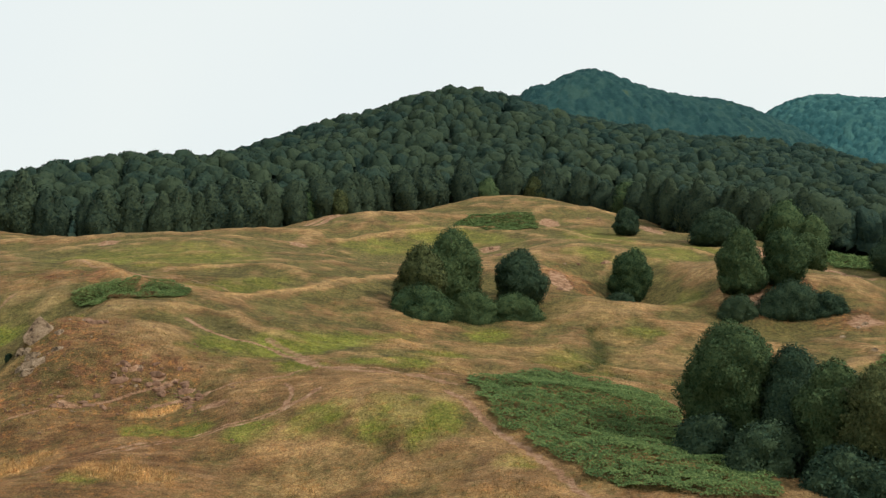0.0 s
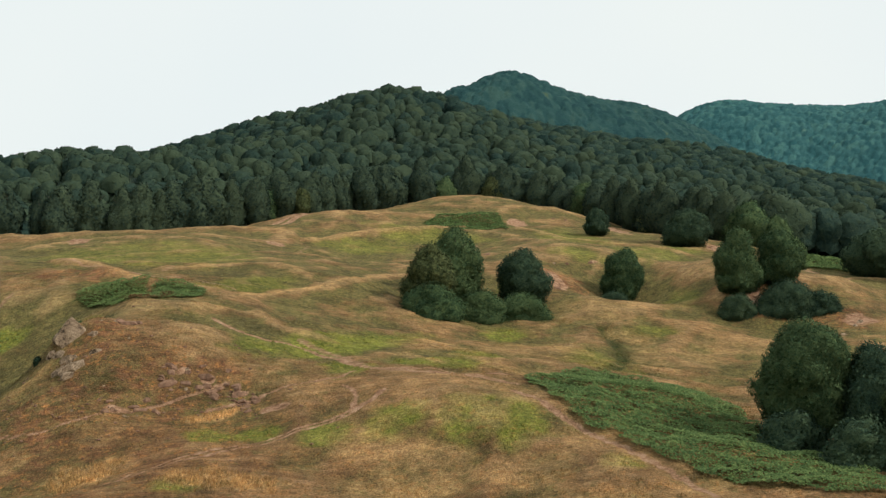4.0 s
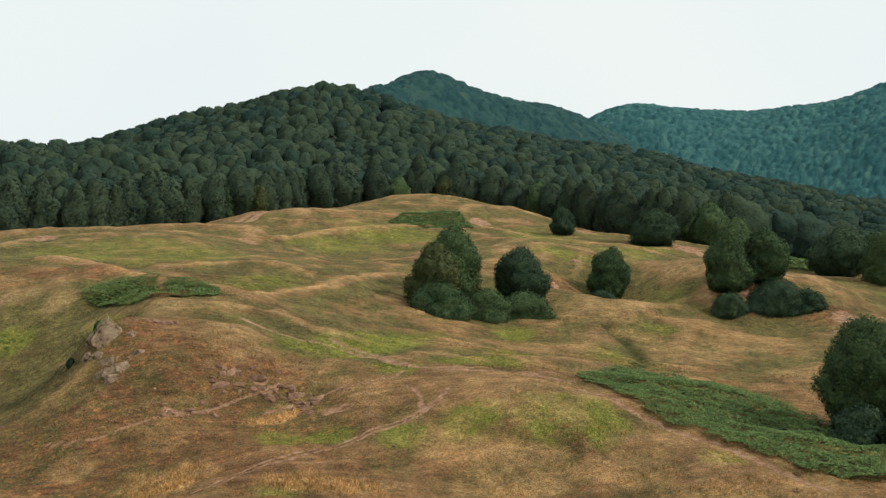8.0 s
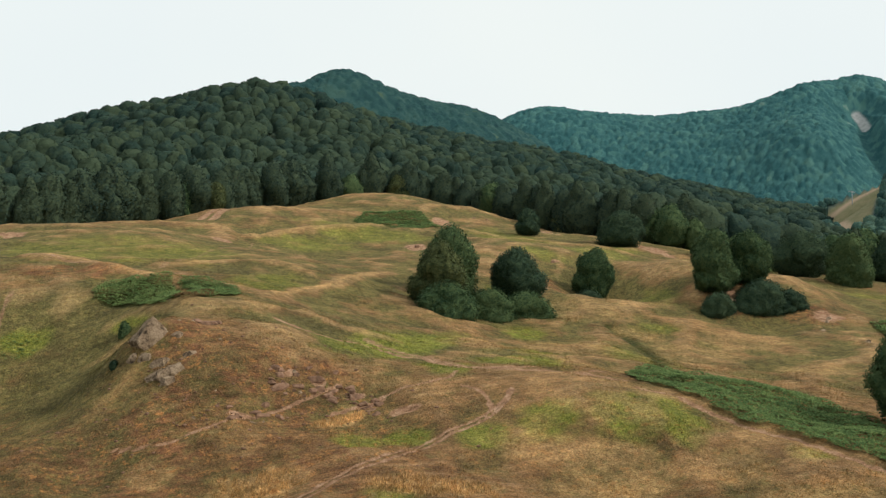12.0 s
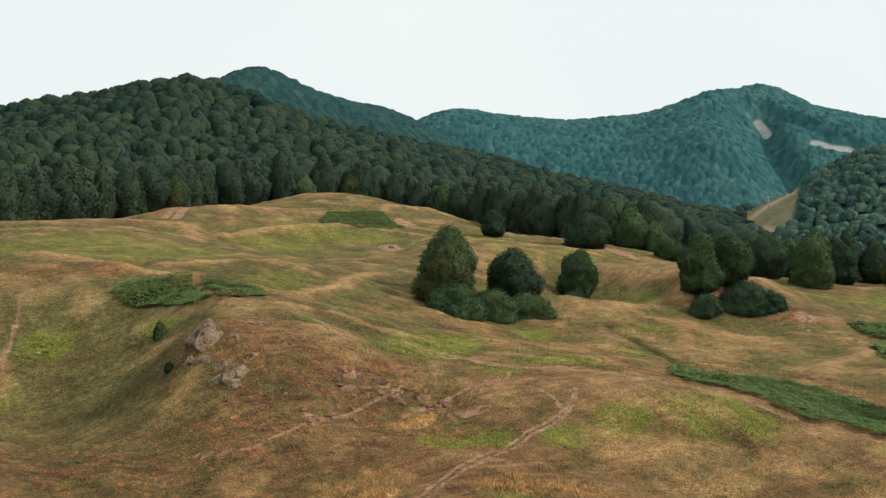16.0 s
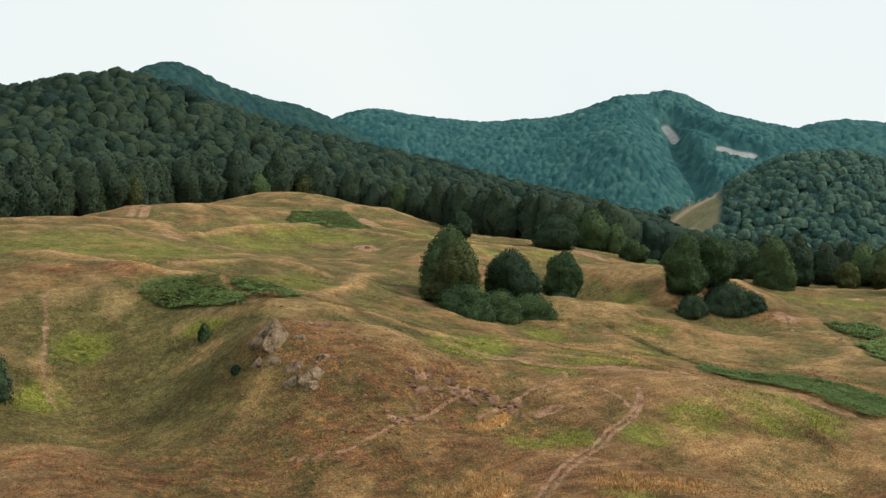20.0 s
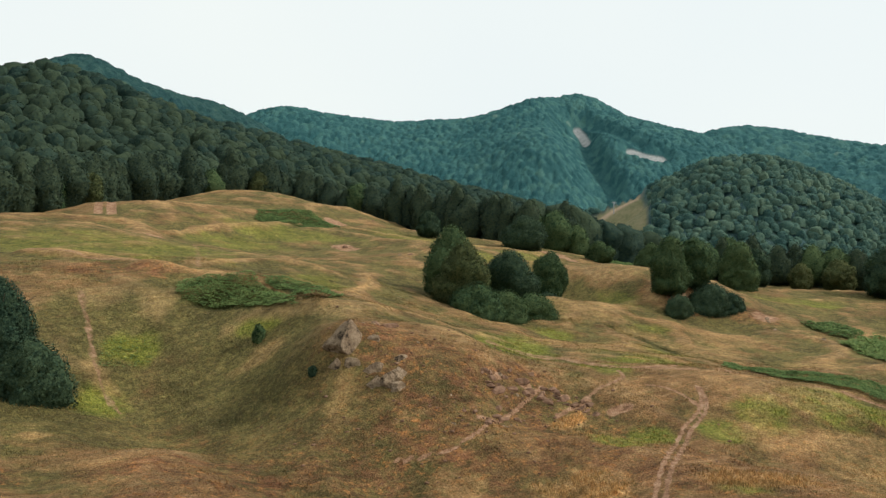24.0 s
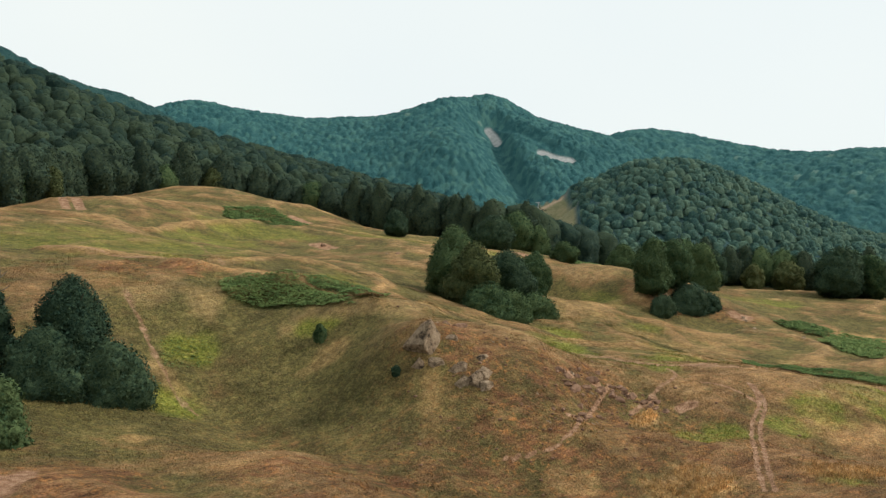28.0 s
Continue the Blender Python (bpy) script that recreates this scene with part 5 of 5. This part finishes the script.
BOULDERS = [
    # x, y, half-sizes, turn, kind of stone, label
    (-47.2, 118.2, 6.6, 4.6, 3.7, 20, ROCK, "pale pointed crag on top of the knoll"),
    (-49.2, 117.2, 2.0, 1.4, 1.1, 50, ROCK, "brown leaning slab beside the pointed crag"),
    (-45.4, 117.6, 1.9, 1.3, 0.9, -30, ROCK, "brown-grey slab leaning on the pointed crag"),
    (-48.2, 116.0, 1.8, 1.4, 1.2, 70, ROCK, "grey block at the crag's foot"),
    (-46.8, 114.2, 2.5, 2.1, 2.0, 10, ROCK, "grey block on the knoll's face"),
    (-46.3, 112.6, 2.7, 2.1, 2.5, 60, ROCK, "split grey rock face on the knoll"),
    (-45.0, 112.6, 2.5, 1.8, 2.0, 35, ROCK, "grey rock beside the split face"),
    (-47.4, 113.0, 2.0, 1.6, 1.7, 80, ROCK, "narrow grey rock below a larger block"),
    (-46.0, 111.2, 2.0, 1.6, 1.4, 15, ROCK, "grey rock at the foot of the split face"),
    (-44.0, 114.2, 1.7, 1.3, 0.9, 15, ROCK, "grey rock half sunk in the knoll's face"),
    (-42.0, 120.0, 2.2, 1.0, 0.8, 5, RED_ROCK, "low reddish slab on the knoll's crest"),
    (-41.0, 120.6, 1.3, 0.7, 0.6, -15, RED_ROCK, "low reddish slab on the knoll's crest"),
    (-42.9, 120.8, 1.2, 0.8, 0.6, 25, RED_ROCK, "reddish slab beside a longer one on the crest"),
    (-43.3, 120.4, 0.8, 0.6, 0.5, 30, ROCK, "small rock on the knoll's crest"),
    (-44.8, 120.0, 0.6, 0.5, 0.4, 30, ROCK, "small dark rock on the knoll's crest"),
    (-40.8, 116.0, 0.5, 0.4, 0.35, 70, ROCK, "small dark stone in the dry grass"),
    (-33.7, 111.7, 0.6, 0.5, 0.7, 15, ROCK, "pale rock at the top of the bank"),
    (-35.4, 109.7, 1.9, 0.9, 0.7, 10, RED_ROCK, "reddish slab in the eroded bank"),
    (-31.8, 110.9, 1.8, 0.9, 0.7, -15, RED_ROCK, "reddish slab in the eroded bank"),
    (-30.9, 108.9, 1.6, 0.8, 0.7, 25, RED_ROCK, "reddish ledge in the eroded bank"),
    (-28.0, 108.7, 1.4, 0.9, 0.9, 0, RED_ROCK, "red-brown rock at the end of the bank"),
    (-33.5, 109.3, 0.7, 0.5, 0.4, 40, ROCK, "grey stone in the eroded bank"),
    (-41.7, 106.6, 0.6, 0.5, 0.4, 20, RED_ROCK, "small reddish stone below the knoll"),
    (-43.9, 104.9, 0.7, 0.6, 0.7, 0, ROCK, "grey rock below the knoll"),
    (-40.0, 105.1, 0.8, 0.5, 0.5, 60, RED_ROCK, "reddish rock below the knoll"),
    (-38.6, 104.5, 1.1, 0.8, 0.7, 15, ROCK, "broad grey rock below the knoll"),
    (-37.6, 104.8, 0.6, 0.5, 0.6, 70, ROCK, "grey rock beside a broader one"),
    (-41.7, 108.7, 0.5, 0.4, 0.3, 10, ROCK, "small pale stone on the slope"),
    (-48.0, 106.9, 0.4, 0.4, 0.3, 10, RED_ROCK, "small reddish stone on the slope"),
    (-35.2, 111.5, 0.8, 0.5, 0.6, 30, RED_ROCK, "crumbling reddish ledge on the bare bank"),
    (-33.6, 111.2, 0.8, 0.5, 0.5, -12, RED_ROCK, "small red-brown ledge in the eroded bank"),
    (-32.2, 112.2, 1.1, 0.4, 0.4, 32, RED_ROCK, "crumbling reddish ledge on the bare bank"),
    (-31.2, 110.9, 1.0, 0.6, 0.5, 22, RED_ROCK, "red-brown stone bedded in the worn bank"),
    (-29.9, 109.7, 0.9, 0.6, 0.5, 30, RED_ROCK, "small red-brown ledge in the eroded bank"),
    (-28.4, 109.0, 0.7, 0.7, 0.4, -21, RED_ROCK, "small red-brown ledge in the eroded bank"),
    (-27.5, 107.6, 1.2, 0.6, 0.5, -17, RED_ROCK, "red-brown stone bedded in the worn bank"),
    (-29.5, 112.1, 0.7, 0.6, 0.4, -13, RED_ROCK, "small red-brown ledge in the eroded bank"),
    (-30.3, 108.5, 1.1, 0.7, 0.4, 12, RED_ROCK, "crumbling reddish ledge on the bare bank"),
    (-26.7, 105.4, 0.9, 0.6, 0.5, 15, RED_ROCK, "small red-brown ledge in the eroded bank"),
    (-32.3, 109.6, 1.2, 0.6, 0.5, -15, RED_ROCK, "red-brown stone bedded in the worn bank"),
    (-37.2, 107.4, 1.0, 0.6, 0.6, -4, RED_ROCK, "small red-brown ledge in the eroded bank"),
    (-38.2, 106.3, 1.2, 0.5, 0.5, -4, RED_ROCK, "small red-brown ledge in the eroded bank"),
    (-36.0, 106.0, 1.1, 0.5, 0.6, -20, RED_ROCK, "small red-brown ledge in the eroded bank"),
    (-40.6, 106.4, 1.0, 0.5, 0.5, 35, RED_ROCK, "small red-brown ledge in the eroded bank"),
    (-40.6, 104.3, 0.8, 0.6, 0.5, -7, RED_ROCK, "crumbling reddish ledge on the bare bank"),
    (-37.5, 106.1, 1.3, 0.5, 0.6, 11, RED_ROCK, "small red-brown ledge in the eroded bank"),
    (32.5, 201.4, 1.1, 0.9, 0.9, 10, RED_ROCK, "pale boulder on the open slope"),
    (24.3, 198.2, 0.9, 0.6, 0.6, 40, ROCK, "grey stone on the open slope"),
    (27.0, 199.0, 1.0, 0.7, 0.6, 0, RED_ROCK, "low stone on the open slope"),
    (52.5, 166.8, 1.5, 1.2, 1.6, 10, ROCK, "pale rock showing under the outcrop trees"),
    (54.0, 165.6, 1.1, 0.9, 1.2, 50, RED_ROCK, "reddish rock showing under the outcrop trees"),
    (50.6, 166.5, 1.1, 0.9, 1.1, 80, ROCK, "grey rock at the foot of the outcrop"),
    (67.7, 160.2, 1.3, 0.8, 0.7, 20, ROCK, "grey rock on the bank"),
    (66.0, 158.5, 1.0, 0.7, 0.6, 50, ROCK, "grey rock on the bank"),
    (61.4, 153.5, 1.2, 0.7, 0.5, 0, ROCK, "low grey rock on the slope"),
    (62.0, 143.2, 1.0, 0.8, 0.8, 0, ROCK, "dark rock alone on the slope"),
    (11.3, 230.9, 1.6, 1.0, 0.9, 0, RED_ROCK, "reddish rocks on the swell"),
    (11.5, 203.0, 1.6, 0.9, 0.8, 20, RED_ROCK, "reddish slab on the slope"),
    (9.8, 204.5, 0.9, 0.7, 0.6, 60, ROCK, "grey stone beside a slab"),
    (40.4, 277.4, 1.6, 0.8, 0.8, 10, RED_ROCK, "pale rock near the hilltop"),
    (43.7, 275.9, 1.4, 0.8, 0.7, 40, RED_ROCK, "pale rock near the hilltop"),
    (21.0, 180.0, 1.5, 0.8, 0.5, 10, RED_ROCK, "reddish slab in the bare scar"),
    (25.2, 313.5, 0.9, 0.7, 0.8, 10, RED_ROCK, "white stone on the hilltop"),
]
ledge_rng = np.random.default_rng(299)
for _ in range(34):              # broken ledges along the eroded bank
    k, off = ledge_rng.uniform(0, 1), ledge_rng.normal(0, 0.9)
    w = ledge_rng.uniform(0.5, 1.3)
    BOULDERS.append((-36.5 + 10.5 * k + 0.4 * off, 111.4 - 4.4 * k + off, w, w * ledge_rng.uniform(0.4, 0.7), w * ledge_rng.uniform(0.4, 0.6), ledge_rng.uniform(-50, 20), RED_ROCK, "crumbling reddish ledge on the bare bank"))
for k, (x, y, sx, sy, sz, turn, stone, label) in enumerate(BOULDERS):
    ob = new("boulder", rock_mesh(300 + k, (sx, sy, sz), detail=4 if sz > 0.9 else 3, taper=0.80 if k == 0 else 0.22))
    ob.data.materials[0] = stone
    ob.matrix_basis = pose(x, y, height_at(x, y) - sz * (0.15 if k == 0 else 0.42 if stone is ROCK and y < 125 else 0.15), 6, -5, turn)
    tagged(ob, label, "rock", group="rocks of the meadow")


# ---- dead tree beside the thicket ----
def dead_tree(seed):
    rng = np.random.default_rng(seed)
    root = tagged(new("dead_tree"), "bare grey dead tree with crooked branches", "tree")
    part("trunk", mesh_of("trunk", *tube([(0, 0, -0.3), (0.2, 0.1, 1.8), (0.1, 0.3, 3.4), (0.5, 0.3, 5.2)], [0.24, 0.18, 0.12, 0.03]), BARK, True), root)
    for k in range(7):
        a, z = 2.2 * k, 1.6 + 0.45 * k
        tip = (math.cos(a) * 1.6, math.sin(a) * 1.6, z + rng.uniform(0.5, 1.3))
        mid = (math.cos(a) * 0.8, math.sin(a) * 0.8, z + 0.2)
        part("branch", mesh_of("branch", *tube([(0.15, 0.2, z), mid, tip], [0.07, 0.05, 0.015], 5), BARK, True), root)
    return root


stand(dead_tree(5), -80.5, 146.0)


# ---- loose stones and grass ----
def grass(rng, x, y, tall, width, blades, m):
    n = len(x) * blades
    bx, by = np.repeat(x, blades) + rng.normal(0, 0.12, n), np.repeat(y, blades) + rng.normal(0, 0.12, n)
    a = rng.uniform(0, 2 * math.pi, n)
    h = np.repeat(tall, blades) * rng.uniform(0.5, 1.2, n)
    z = land(bx, by) - 0.05
    w = width * rng.uniform(0.6, 1.3, n)
    dx, dy = np.cos(a) * w, np.sin(a) * w
    lx, ly = rng.normal(0, 0.3, n) * h, rng.normal(0, 0.3, n) * h
    v = np.stack([np.stack([bx - dx, by - dy, z], 1), np.stack([bx + dx, by + dy, z], 1), np.stack([bx + lx, by + ly, z + h], 1)], 1).reshape(-1, 3)
    layers = {key: np.repeat(m[key], blades * 3) for key in ("crest", "rust", "lush", "green", "dark_green", "straw")}
    return mesh_of("grass", v, np.arange(3 * n).reshape(-1, 3), GRASS, False, layers)


rng = np.random.default_rng(400)
n = 62000
x, y = rng.uniform(-95, 40, n), 74 + 100 * rng.uniform(0, 1, n) ** 1.35
m = masks(x, y)
ok = (m["bare"] < 0.3) & (rough(x, y, 4.0, 51) + 0.6 * rough(x, y, 1.5, 52) > -0.25)
x, y, m = x[ok], y[ok], {k: v[ok] for k, v in m.items()}
tall = 0.16 + 0.16 * np.clip(rough(x, y, 6.0, 53), 0, 1) + 0.1 * m["lush"]
tagged(new("grass", grass(rng, x, y, tall, 0.05, 3, m)), "short dry tufted meadow grass", "grass", kind="stuff")

x, y = rng.uniform(-95, 40, 100000), rng.uniform(74, 140, 100000)
s = patches(STRAW, x, y)
ok = s > rng.uniform(0.15, 1.0, len(s))
x, y = x[ok], y[ok]
m = masks(x, y)
tagged(new("straw_grass", grass(rng, x, y, np.full(len(x), 0.42), 0.038, 6, m)), "tall straw-coloured seeding grass in patches", "grass", kind="stuff")

n = 260
x, y = rng.normal(-41, 9, n), rng.normal(109, 6, n)
v0, f0 = ball(2)
vs, fs = [], []
for k in range(n):
    s = rng.uniform(0.05, 0.15) * rng.uniform(0.6, 1.4)
    p = v0 * (1 + 0.12 * rng.normal(size=(len(v0), 1))) * s * np.array([1.2, 1.0, 0.7])
    vs.append(p + np.array([x[k], y[k], height_at(x[k], y[k]) + 0.03]))
    fs.append(f0 + k * len(v0))
tagged(new("loose_stones", mesh_of("loose_stones", np.concatenate(vs), np.concatenate(fs), RED_ROCK)), "loose pale and reddish stones on the knoll's slope", "stones", kind="stuff")


# ---- ski lift masts above the foot of the mountain ----
def lift_mast(x, y, height, label):
    root = tagged(new("lift_mast"), label, "lift mast", group="ski lift masts")
    part("pole", mesh_of("pole", *tube([(0, 0, -0.5), (0, 0, height)], [0.34, 0.24], 8), METAL, True), root)
    part("crossarm", mesh_of("crossarm", *tube([(-2.6, 0, height - 0.2), (0, 0, height), (2.6, 0, height - 0.2)], [0.16, 0.2, 0.16], 6), METAL, True), root)
    for side in (-2.4, 2.4):
        part("wheel_beam", mesh_of("wheel_beam", *tube([(side, -1.5, height + 0.1), (side, 1.5, height + 0.1)], [0.16, 0.16], 6), METAL, True), root)
    return stand(root, x, y, 35.0)


lift_mast(370.6, 527.4, 8.0, "slim grey steel ski lift mast on the clearing's crest")
lift_mast(279.6, 410.4, 7.5, "grey steel ski lift mast at the foot of the clearing")
